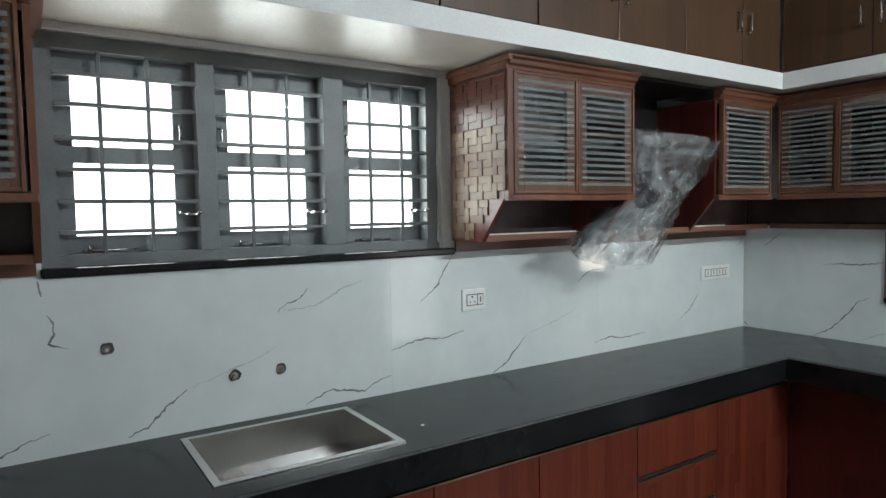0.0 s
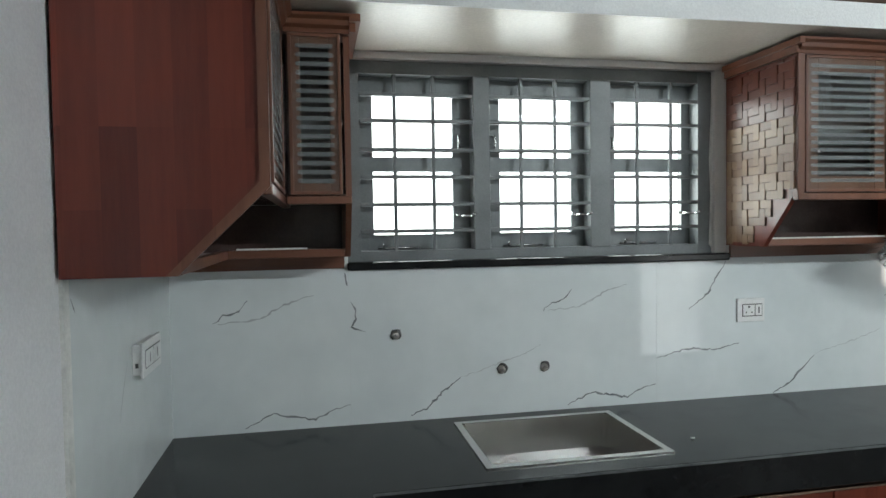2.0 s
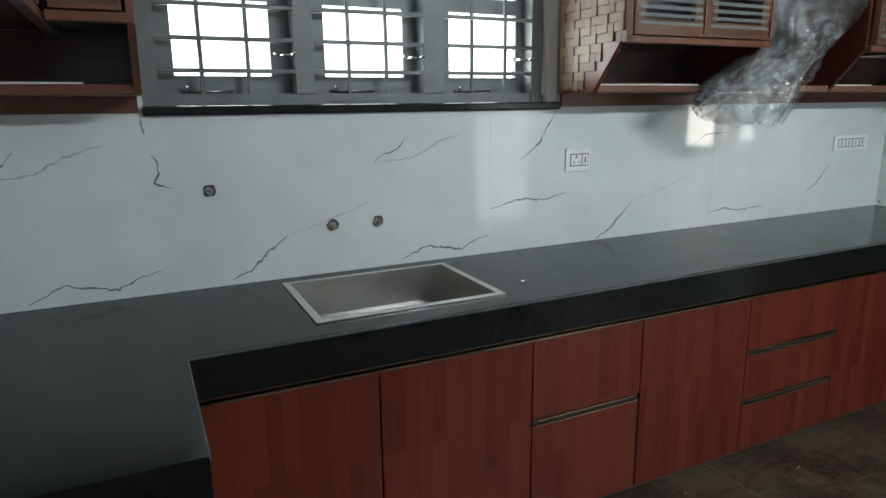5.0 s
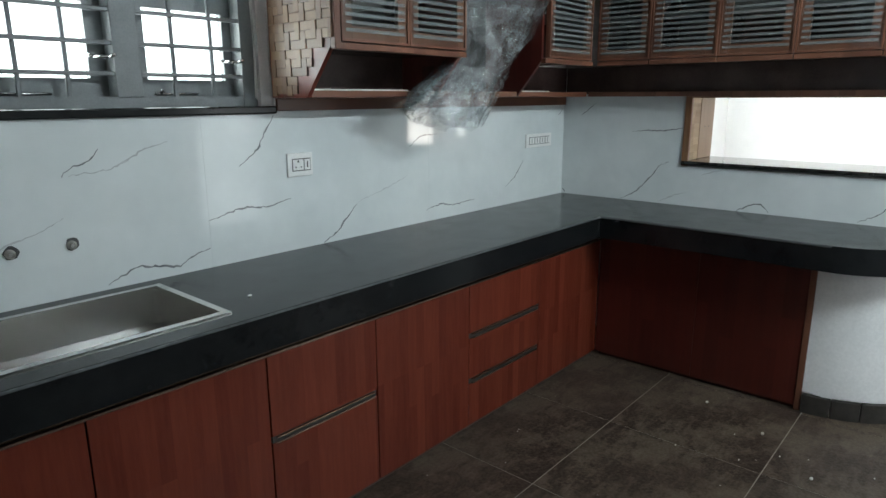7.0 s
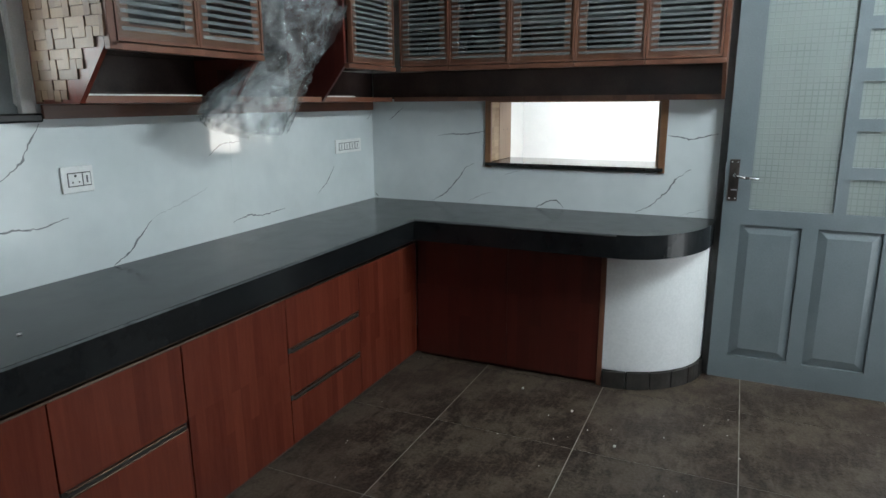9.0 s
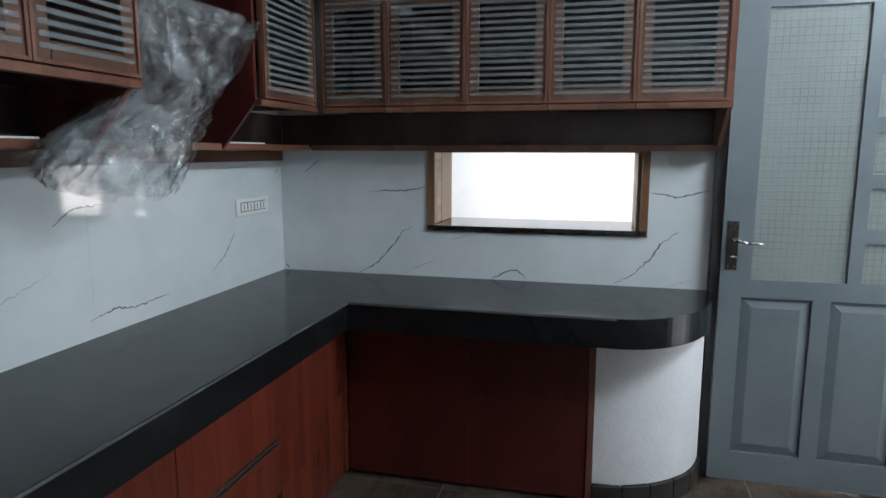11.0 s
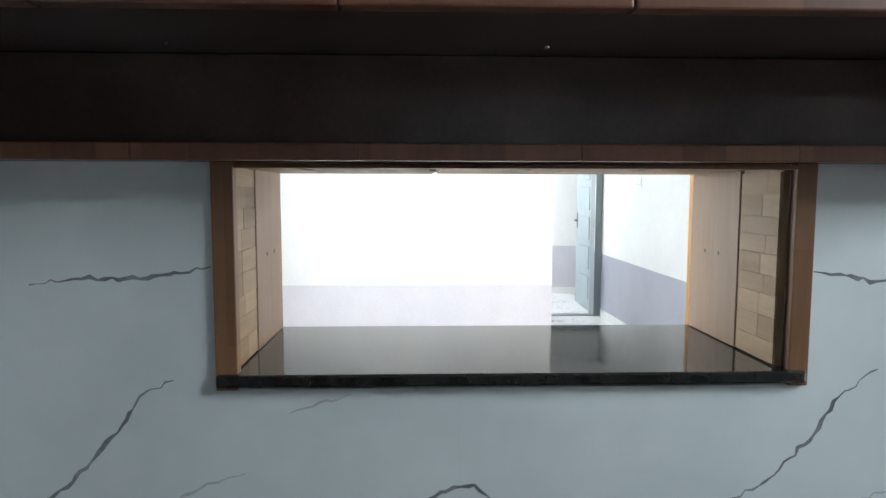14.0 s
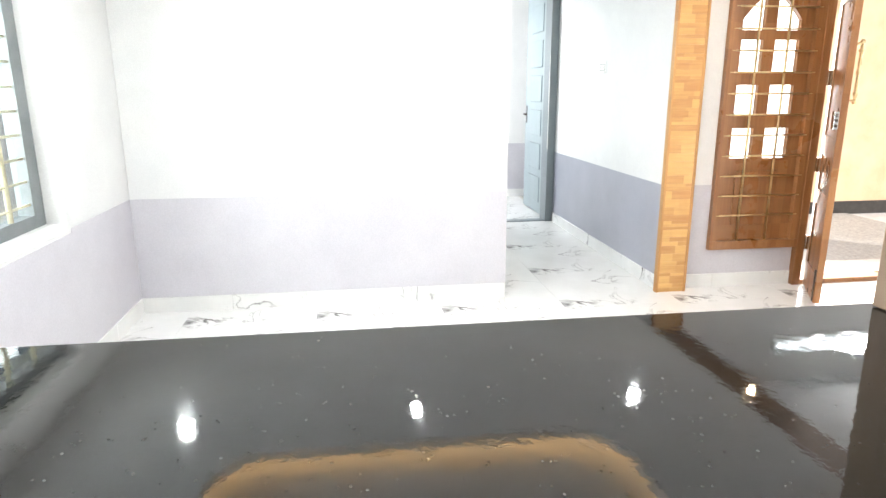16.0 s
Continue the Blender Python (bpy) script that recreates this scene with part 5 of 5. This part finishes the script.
hole = rounded(TX0, TX1, TY0, TY1, 0.25)
bm = boxes((HX0 - 0.01, TX0 - 0.1, -0.45, HYL + 0.2, HDROP, HDROP + 0.04), (TX1 + 0.1, HX1, -0.45, HYL + 0.2, HDROP, HDROP + 0.04), (8.0, 12.2, -4.3, HYL + 0.2, HCEIL, HCEIL + 0.04),
           (TX0 - 0.1, TX1 + 0.1, -0.45, TY0 - 0.1, HDROP, HDROP + 0.04), (TX0 - 0.1, TX1 + 0.1, TY1 + 0.1, HYL + 0.2, HDROP, HDROP + 0.04))
outer = []
for k, (x, y) in enumerate(hole):
    corner, step = divmod(k, 7)
    ox = TX1 + 0.1 if corner in (0, 3) else TX0 - 0.1
    oy = TY1 + 0.1 if corner in (0, 1) else TY0 - 0.1
    first_x = corner in (0, 2)
    outer.append((ox, oy) if step == 3 else (ox, y) if (step < 3) == first_x else (x, oy))
lo = [bm.verts.new((*p, HDROP)) for p in outer]
inn = [bm.verts.new((*p, HDROP)) for p in hole]
up = [bm.verts.new((*p, HDROP + 0.04)) for p in hole]
for i in range(len(hole)):
    j = (i + 1) % len(hole)
    bm.faces.new((lo[i], lo[j], inn[j], inn[i]))
    bm.faces.new((inn[i], inn[j], up[j], up[i]))
add_box(bm, TX0 - 0.3, TX1 + 0.3, TY0 - 0.3, TY1 + 0.3, HDROP + 0.14, HDROP + 0.2)
setting("ceiling_hall", bm, CEILING, "white hall ceiling with a sunk rounded tray", "ceiling")
setting("ceiling_hall_deck", box(HX0 - 0.01, 12.2, -4.3, HYL + 0.2, HCEIL + 0.27, HCEIL + 0.4), CEILING, "plain slab above the hall ceiling", "ceiling")
beam = thing("beam", "wood-clad beam between hall and entrance with two downlights", "beam", kind="structure")
part("beam_core", box(HX0, 7.80, -0.885, -0.677, BEAM_Z + 0.02, HCEIL + 0.27), WHITE_PAINT, beam)
part("wood_soffit", box(HX0, 7.80, -0.889, -0.673, BEAM_Z, BEAM_Z + 0.019, 0.002), BEAM_WOOD, beam, "honey-brown wooden cladding")
cove = thing("cove_light", "warm hidden light strip round the ceiling tray", "light")
part("strip", ring_prism(rounded(TX0 - 0.16, TX1 + 0.16, TY0 - 0.16, TY1 + 0.16, 0.3), rounded(TX0 - 0.1, TX1 + 0.1, TY0 - 0.1, TY1 + 0.1, 0.26), HDROP + 0.05, HDROP + 0.07), COVE, cove)
# fittings of the unseen, added pair at x 4.7 are built here too
for pts, m in ((DOWNLIGHTS + [(4.7, 2.16), (4.7, 0.065)], LED), (WARM_DOWNLIGHTS, LED_WARM)):
    top = HDROP if m is LED else BEAM_Z
    for x, y in pts:
        ob = thing("downlight", "small round recessed ceiling downlight, lit", "light", "hall downlights")
        bm = bmesh.new()
        bmesh.ops.create_cone(bm, cap_ends=True, segments=20, radius1=0.045, radius2=0.05, depth=0.006, matrix=Matrix.Translation((x, y, top - 0.004)))
        part("trim_ring", bm, PLASTIC_WHITE, ob)
        bm = bmesh.new()
        bmesh.ops.create_cone(bm, cap_ends=True, segments=20, radius1=0.026, radius2=0.026, depth=0.002, matrix=Matrix.Translation((x, y, top - 0.009)))
        part("lens", bm, m, ob, "glowing lens")

# dado paint and skirting
setting("dado_far", box(HX1 - 0.003, HX1 - 0.0002, 0.394, HYL - 0.004, 0.1, 0.735), LAVENDER, "lavender-grey painted dado", "dado")
setting("dado_far_end", box(HX1, HX1 + 0.15, 0.389, 0.3918, 0.1, 0.735), LAVENDER, "lavender-grey painted wall end", "dado")
setting("dado_window", boxes((HX0, HWX1 + 0.03, HYL - 0.003, HYL - 0.0002, 0.1, 0.712), (HWX1 + 0.03, HX1 - 0.004, HYL - 0.003, HYL - 0.0002, 0.1, 0.735)), LAVENDER, "lavender-grey painted dado below the window", "dado")
setting("dado_corridor", box(7.81, 10.36, HYR + 0.0002, HYR + 0.003, 0.1, 0.742), BLUE_GREY, "blue-grey painted corridor dado", "dado")
setting("dado_entrance", boxes((7.837, 7.8398, -1.722, -1.058, 0.1, 0.279), (7.837, 7.8398, -1.058, -0.889, 0.1, 0.738)), LAVENDER, "lavender-grey painted dado by the entrance", "dado")
setting("dado_far_room", box(11.997, 11.9998, -1.45, 2.2, 0.1, 0.70), LAVENDER, "pale blue dado in the far room", "dado")


def skirting(name, label, axis, a0, a1, fixed, out, step=0.6):
    ob = thing(name, label, "baseboard", kind="structure")
    a = a0
    while a < a1 - 0.01:
        b = min(a + step, a1)
        lo, hi = min(fixed, fixed + out * 0.012), max(fixed, fixed + out * 0.012)
        bm = box(lo, hi, a + 0.001, b - 0.001, 0.0, 0.1, 0.001) if axis == "y" else box(a + 0.001, b - 0.001, lo, hi, 0.0, 0.1, 0.001)
        part("skirting_tile", bm, MARBLE, ob)
        a = b


skirting("baseboard_far", "white marble skirting tiles below the dado", "y", 0.394, HYL - 0.015, HX1 - 0.0005, -1)
skirting("baseboard_window", "white marble skirting tiles on the window wall", "x", HX0, HX1 - 0.015, HYL - 0.0005, -1)
skirting("baseboard_corridor", "glossy white marble corridor skirting", "x", 7.81, 10.29, HYR + 0.0005, 1)
skirting("baseboard_entrance", "white marble skirting tiles by the entrance", "y", -1.722, -0.889, 7.8395, -1)

# hall window
hw = thing("window_2", "grey framed hall window with pale steel bars", "window", kind="structure")
part("frame", boxes((HWX1 - 0.1, HWX1 - 0.004, HYL + 0.09, HYL + 0.16, HWZ0 + 0.04, HWZ1), (HWX0, HWX0 + 0.06, HYL + 0.09, HYL + 0.16, HWZ0 + 0.04, HWZ1),
                    (HWX0 + 0.06, HWX1 - 0.1, HYL + 0.09, HYL + 0.16, HWZ0 + 0.04, HWZ0 + 0.1), (HWX0 + 0.06, HWX1 - 0.1, HYL + 0.09, HYL + 0.16, HWZ1 - 0.06, HWZ1),
                    (6.2, 6.26, HYL + 0.088, HYL + 0.162, HWZ0 + 0.1, HWZ1 - 0.06)), WINDOW_PAINT, hw)
part("sill", box(HWX0 + 0.002, HWX1 - 0.002, HYL + 0.001, HYL + 0.19, HWZ0 + 0.001, HWZ0 + 0.038), WHITE_PAINT, hw, "white plastered sill")
PALE_BAR = dull("cream steel bar", (0.5, 0.47, 0.32), (0.66, 0.62, 0.45), 0.4, 10, 90)
for i in range(12):
    z = HWZ0 + 0.15 + i * 0.105
    part("bar", rod((HWX0 + 0.05, HYL + 0.105, z), (HWX1 - 0.08, HYL + 0.105, z), 0.006, 8), PALE_BAR, hw, smooth=True)
for x in (5.45, 5.72, 5.98, 6.46, 6.68):
    part("bar", rod((x, HYL + 0.105, HWZ0 + 0.06), (x, HYL + 0.105, HWZ1 - 0.03), 0.012, 8), PALE_BAR, hw, smooth=True)
part("pane", box(HWX0 + 0.06, HWX1 - 0.1, HYL + 0.128, HYL + 0.132, HWZ0 + 0.1, HWZ1 - 0.06), GLASS, hw).visible_shadow = False

# corridor window, known by its light on the marble
cw = thing("window_4", "grey framed corridor window with clear panes", "window", kind="structure")
MX, MZ = (CWX0 + CWX1) / 2, (CWZ0 + CWZ1) / 2
part("frame", boxes((CWX0, CWX0 + 0.05, 0.58, 0.64, CWZ0, CWZ1), (CWX1 - 0.05, CWX1, 0.58, 0.64, CWZ0, CWZ1), (CWX0 + 0.05, CWX1 - 0.05, 0.58, 0.64, CWZ0, CWZ0 + 0.05), (CWX0 + 0.05, CWX1 - 0.05, 0.58, 0.64, CWZ1 - 0.05, CWZ1),
                    (MX - 0.03, MX + 0.03, 0.58, 0.64, CWZ0 + 0.05, CWZ1 - 0.05), (CWX0 + 0.05, MX - 0.03, 0.585, 0.635, MZ - 0.02, MZ + 0.02), (MX + 0.03, CWX1 - 0.05, 0.585, 0.635, MZ - 0.02, MZ + 0.02)), WINDOW_PAINT, cw)
for x0, x1 in ((CWX0 + 0.05, MX - 0.03), (MX + 0.03, CWX1 - 0.05)):
    for z0, z1 in ((CWZ0 + 0.05, MZ - 0.02), (MZ + 0.02, CWZ1 - 0.05)):
        part("pane", box(x0, x1, 0.608, 0.612, z0, z1), GLASS, cw).visible_shadow = False
setting("backdrop_corridor_sky", box(CWX0 - 0.5, CWX1 + 0.5, 1.4, 1.42, 0.4, 2.8), SKY_CARD, "plain overcast white sky outside the corridor window", "sky")

# oak-clad pilaster at the corridor corner
pil = thing("pilaster", "honey oak pilaster built of short jointed blocks", "pilaster")
PX = 7.765
part("core", box(PX + 0.012, 7.806, -0.889, -0.675, 0, HCEIL - 0.005), OAK_EDGE, pil)
for a, b in ((-0.889, -0.871), (-0.687, -0.673)):
    part("edge_strip", box(PX - 0.004, PX + 0.012, a, b, 0, HCEIL - 0.005, 0.002), OAK_EDGE, pil)
rng = random.Random(3)
z = 0.002
while z < HCEIL - 0.04:
    h = rng.choice((0.02, 0.03, 0.04, 0.055))
    cut = rng.uniform(-0.83, -0.73)
    for a, b in ((-0.870, cut), (cut, -0.688)):
        part("block", box(PX, PX + 0.012, a + 0.0004, b - 0.0004, z + 0.0004, z + h - 0.0004), OAK, pil)
    z += h
part("side_cheek", box(PX + 0.012, 7.806, -0.6745, -0.6725, 0, HCEIL - 0.005), OAK_EDGE, pil)

# corridor door, standing open into the far room
cd = thing("door_2", "pale grey six-panel door standing open into the far room", "door", kind="structure")
fr = thing("door_frame_2", "dark grey painted corridor door frame", "door frame", kind="structure")
part("jamb", box(10.30, 10.51, HYR + 0.004, HYR + 0.085, 0, 2.44, 0.003), GREY_PAINT, fr)
part("jamb", box(10.32, 10.51, 0.22, 0.279, 0, 2.44, 0.003), GREY_PAINT, fr)
part("head", box(10.30, 10.51, HYR + 0.085, 0.22, 2.38, 2.44, 0.003), GREY_PAINT, fr)
part("threshold", box(10.32, 10.44, HYR + 0.085, 0.22, 0.0, 0.008), GREY_PAINT, fr, "dark threshold strip")
part("putty_smear", prism([(10.298, 0.75), (10.32, 0.8), (10.312, 1.1), (10.325, 1.35), (10.31, 1.7), (10.298, 1.75)], "y", HYR + 0.0852, HYR + 0.086), SEAL, fr, "smeared white putty")
part("leaf", box(10.52, 11.36, HYR + 0.012, HYR + 0.048, 0.012, 2.375, 0.002), PALE_GREY_PAINT, cd)
for k in range(6):
    z0 = 0.14 + k * 0.37
    lip = part("raised_panel", box(10.70, 11.14, HYR + 0.048, HYR + 0.056, z0, z0 + 0.28, 0.006), PALE_GREY_PAINT, cd)
    # flat darker ring puts the shadow round the panel into colour
    part("panel_shadow_groove", ring_prism(rounded(10.692, 11.148, 0.0, 0.288, 0.003, 1), rounded(10.70, 11.14, 0.008, 0.28, 0.003, 1), 0, 0.0012), GREY_PAINT, lip, "darker ring painted for the shadow round the panel")
    g = bpy.data.objects[lip.children[0].name]
    g.matrix_basis = Matrix.Translation((0, HYR + 0.0495, z0 - 0.004)) @ Matrix.Rotation(radians(90), 4, "X")
bm = bmesh.new()
add_rod(bm, (11.30, HYR + 0.048, 1.1), (11.30, HYR + 0.09, 1.1), 0.009)
add_rod(bm, (11.30, HYR + 0.09, 1.1), (11.20, HYR + 0.09, 1.095), 0.008)
add_box(bm, 11.28, 11.32, HYR + 0.048, HYR + 0.052, 1.0, 1.2)
part("lever_handle", bm, DARK_METAL, cd, "dark bronze lever on a long plate", True)
wall_plate(lambda u, z, lift: (u, HYR + lift, z), 9.0, 9.14, 1.51, 1.61, 2, "white switch plate on the corridor wall", "switch")

# teak window beside the entrance
tw = thing("window_3", "varnished teak window with brass bars and small panes", "window", kind="structure")
TYA, TYB, TZA, TZB = -1.725, -1.058, 0.283, 2.3
part("frame", boxes((7.80, 7.90, TYB - 0.055, TYB, TZA + 0.06, TZB), (7.80, 7.90, TYA, TYA + 0.055, TZA + 0.06, TZB), (7.795, 7.90, TYA, TYB, TZA, TZA + 0.06), (7.80, 7.90, TYA, TYB, TZB - 0.06, TZB)), TEAK, tw)
cols = ((-1.582, -1.408), (-1.324, -1.168))
panes = ((0.916, 1.12), (1.206, 1.405), (1.486, 1.695), (1.755, 2.0))
sash = [(7.84, 7.875, TYA + 0.055, -1.582, TZA + 0.06, TZB - 0.06), (7.84, 7.875, -1.408, -1.324, TZA + 0.06, TZB - 0.06), (7.84, 7.875, -1.168, TYB - 0.055, TZA + 0.06, TZB - 0.06)]
edges = [TZA + 0.06] + [v for p in panes for v in p] + [TZB - 0.06]
for c0, c1 in cols:
    for k in range(0, len(edges), 2):
        sash.append((7.84, 7.875, c0, c1, edges[k], edges[k + 1]))
part("sash", boxes(*sash), TEAK, tw)
part("lower_panel", box(7.828, 7.84, -1.53, -1.22, 0.45, 0.83, 0.005), TEAK, tw, "raised teak panel")
for c0, c1 in cols:
    for z0, z1 in panes:
        part("pane", box(7.855, 7.859, c0, c1, z0, z1), GLASS, tw).visible_shadow = False
    rise = [1.80 + 0.185 * math.sin(math.pi * (c0 + (c1 - c0) * i / 6 + 1.6) / 0.45) for i in range(7)]
    arch = [(c0, 2.001)] + [(c0 + (c1 - c0) * i / 6, z) for i, z in enumerate(rise)] + [(c1, 2.001)]
    part("arched_head", prism(arch, "x", 7.838, 7.877), TEAK, tw)
for y in (-1.268, -1.482):
    part("bar", rod((7.815, y, TZA + 0.05), (7.815, y, TZB - 0.05), 0.008, 8), BRASS, tw, smooth=True)
for i in range(14):
    z = 0.524 + i * 0.1375
    if z < TZB - 0.08:
        part("bar", rod((7.805, TYA + 0.03, z), (7.805, TYB - 0.03, z), 0.006, 8), BRASS, tw, smooth=True)

# teak entrance door, one leaf standing open into the hall
df = thing("door_frame_3", "teak entrance door frame with steel hinges", "door frame", kind="structure")
part("jamb", box(7.79, 7.93, -1.785, -1.726, 0, 2.15, 0.003), TEAK, df)
part("jamb", box(7.79, 7.93, -2.95, -2.89, 0, 2.15, 0.003), TEAK, df)
part("head", box(7.79, 7.93, -2.89, -1.785, 2.09, 2.15, 0.003), TEAK, df)
part("sill", box(7.80, 7.93, -2.89, -1.785, 0.0, 0.035, 0.003), TEAK, df, "raised teak door sill")
fd = thing("door_3", "varnished teak entrance door leaf standing open", "door", kind="structure")
turn_fd = Matrix.Translation((7.782, -1.822, 0)) @ Matrix.Rotation(radians(150.5), 4, "Z")
W, H = 0.512, 2.06


def on_leaf(ob):
    ob.matrix_basis = turn_fd
    return ob


on_leaf(part("leaf", boxes((0.022, 0.10, -0.02, 0.02, 0.02, H), (W - 0.08, W, -0.02, 0.02, 0.02, H), (0.10, W - 0.08, -0.02, 0.02, 0.02, 0.2), (0.10, W - 0.08, -0.02, 0.02, 0.62, 0.72),
                           (0.10, W - 0.08, -0.02, 0.02, 0.95, 1.08), (0.10, W - 0.08, -0.02, 0.02, 1.9, H), bevel=0.002), TEAK, fd))
for z0, z1 in ((0.2, 0.62), (0.72, 0.95), (1.08, 1.9)):
    on_leaf(part("raised_panel", box(0.10, W - 0.08, -0.012, 0.012, z0, z1, 0.004), TEAK, fd))
lock = on_leaf(part("lock_case", box(W - 0.075, W + 0.004, -0.048, -0.02, 1.135, 1.245, 0.004), CHROME, fd, "steel rim lock"))
for k in range(3):
    p = part("bolt", box(W + 0.004, W + 0.014, -0.042, -0.026, 1.15 + k * 0.032, 1.168 + k * 0.032), DARK_METAL, lock)
bm = bmesh.new()
add_rod(bm, (W - 0.05, 0.055, 1.29), (W - 0.05, 0.055, 1.66), 0.010, 12)
for z in (1.30, 1.35, 1.475, 1.60, 1.65):
    bmesh.ops.create_uvsphere(bm, u_segments=12, v_segments=8, radius=0.016, matrix=Matrix.Translation((W - 0.05, 0.055, z)))
for z in (1.31, 1.64):
    add_rod(bm, (W - 0.05, 0.02, z), (W - 0.05, 0.055, z), 0.009, 12)
on_leaf(part("pull_handle", bm, BRASS, fd, "ornate brass pull handle", True))
on_leaf(part("floor_bolt", box(W - 0.03, W - 0.012, -0.03, -0.02, 0.03, 0.24, 0.002), DARK_METAL, fd, "dark sliding bolt"))
for z in (0.32, 0.87, 1.45):
    part("hinge", box(7.772, 7.788, -1.806, -1.777, z - 0.05, z + 0.05, 0.002), CHROME, df, "steel butt hinge")

# porch outside
setting("porch_floor", box(7.93, 14, -6.5, -1.73, -0.10, -0.02), PORCH, "pale granite porch floor", "floor")
setting("porch_wall", box(10.3, 10.5, -6.5, -2.9, -0.02, 2.7), PEACH, "peach painted porch wall in daylight", "wall")
setting("porch_skirting", box(10.285, 10.299, -6.5, -2.9, -0.02, 0.13), BLACK_TILE, "black porch skirting", "baseboard")
setting("ground", box(-60, 60, -60, 60, -0.4, -0.3), DUST, "bare dusty ground round the house", "ground")
setting("backdrop_porch_sky", box(14.5, 14.52, -14, 3, -0.3, 9), SKY_CARD, "bright white sky beyond the porch", "sky")
setting("backdrop_entrance_sky", box(9.3, 9.32, -2.85, -0.9, -0.3, 3.2), SKY_CARD, "bright white sky behind the teak window", "sky")
setting("backdrop_window_sky", box(4.5, 8.5, 4.6, 4.62, -0.3, 4.5), SKY_CARD, "plain overcast white sky outside the hall window", "sky")
setting("wall_outer_room", boxes((1.9, 5.2, -3.2, -3.1, -0.3, 2.95), (5.1, 5.2, -3.1, -1.07, -0.3, 2.95), (1.9, 2.0, -3.1, -1.07, -0.3, 2.95), (1.9, 5.2, -3.2, -1.07, 2.95, 3.05)), WHITE_PAINT, "white wall past the kitchen doorway", "wall")

batten = thing("tube_light", "long LED batten above the entrance door, lit", "light")
part("housing", box(7.805, 7.839, -2.76, -1.66, 2.70, 2.78, 0.004), PLASTIC_WHITE, batten)
part("tube", rod((7.788, -2.74, 2.74), (7.788, -1.68, 2.74), 0.016, 12), TUBE, batten, "glowing white tube", True)
tube = thing("tube_light", "fluorescent tube light fixed high on the back wall", "light")
part("batten", box(TUBE_X - 0.62, TUBE_X + 0.62, YB + 0.001, YB + 0.035, TUBE_Z - 0.025, TUBE_Z + 0.025, 0.004), PLASTIC_WHITE, tube)
part("tube", rod((TUBE_X - 0.59, YB + 0.05, TUBE_Z), (TUBE_X + 0.59, YB + 0.05, TUBE_Z), 0.013, 12), TUBE, tube, "glowing white tube", True)

# ---------------------------------------------------------------- floor tiles
kf = thing("floor_kitchen", "dusty rust-brown matt kitchen floor tiles", "floor", kind="structure")
S = 0.665
tile = mesh_of("floor_tile", box(0.0022, S - 0.0022, 0.0022, S - 0.0022, -0.004, 0.0), SLATE)
for i in range(-5, 3):
    for j in range(-5, 2):
        x, y = 2.86 + i * S, 0.915 + j * S
        if x > XR + 0.1 or y > 2.3 or x < XL - S or y < YB - S - 0.3:
            continue
        o = shared("floor_tile", tile, kf, Matrix.Translation((x, y, 0)))
        if x + S > HX0 - 0.02:
            o.matrix_basis = Matrix.Translation((x, y, 0)) @ Matrix.Diagonal(((HX0 - 0.03 - x) / S, 1, 1, 1))
grit = thing("floor_debris", "scattered plaster crumbs on the kitchen floor", "debris", kind="stuff")
bm = bmesh.new()
rng = random.Random(9)
for k in range(38):
    x, y, r = rng.uniform(1.5, 3.5), rng.uniform(0.2, 2.0), rng.uniform(0.0015, 0.004)
    if k < 3:
        x, y, r = ((3.2, 1.0), (2.95, 0.75), (3.35, 1.3))[k] + (0.009,)
    bmesh.ops.create_icosphere(bm, subdivisions=1, radius=r, matrix=Matrix.Translation((x, y, r * 0.4)) @ Matrix.Diagonal((1.3, 0.8, 0.6, 1)))
part("crumbs", bm, SEAL, grit)
hf = thing("floor_hall", "polished white veined marble hall floor tiles", "floor", kind="structure")
S = 0.8
tile = mesh_of("floor_tile", box(0.0006, S - 0.0006, 0.0006, S - 0.0006, -0.007, 0, 0.0005), MARBLE)
for i in range(0, 10):
    for j in range(-4, 5):
        x, y = HX0 + i * S, -0.75 + j * S
        if y < -2 and x > 7.8:
            continue
        if x > 7.9 and y < -1.5:
            continue
        shared("floor_tile", tile, hf, Matrix.Translation((x, y, 0)))
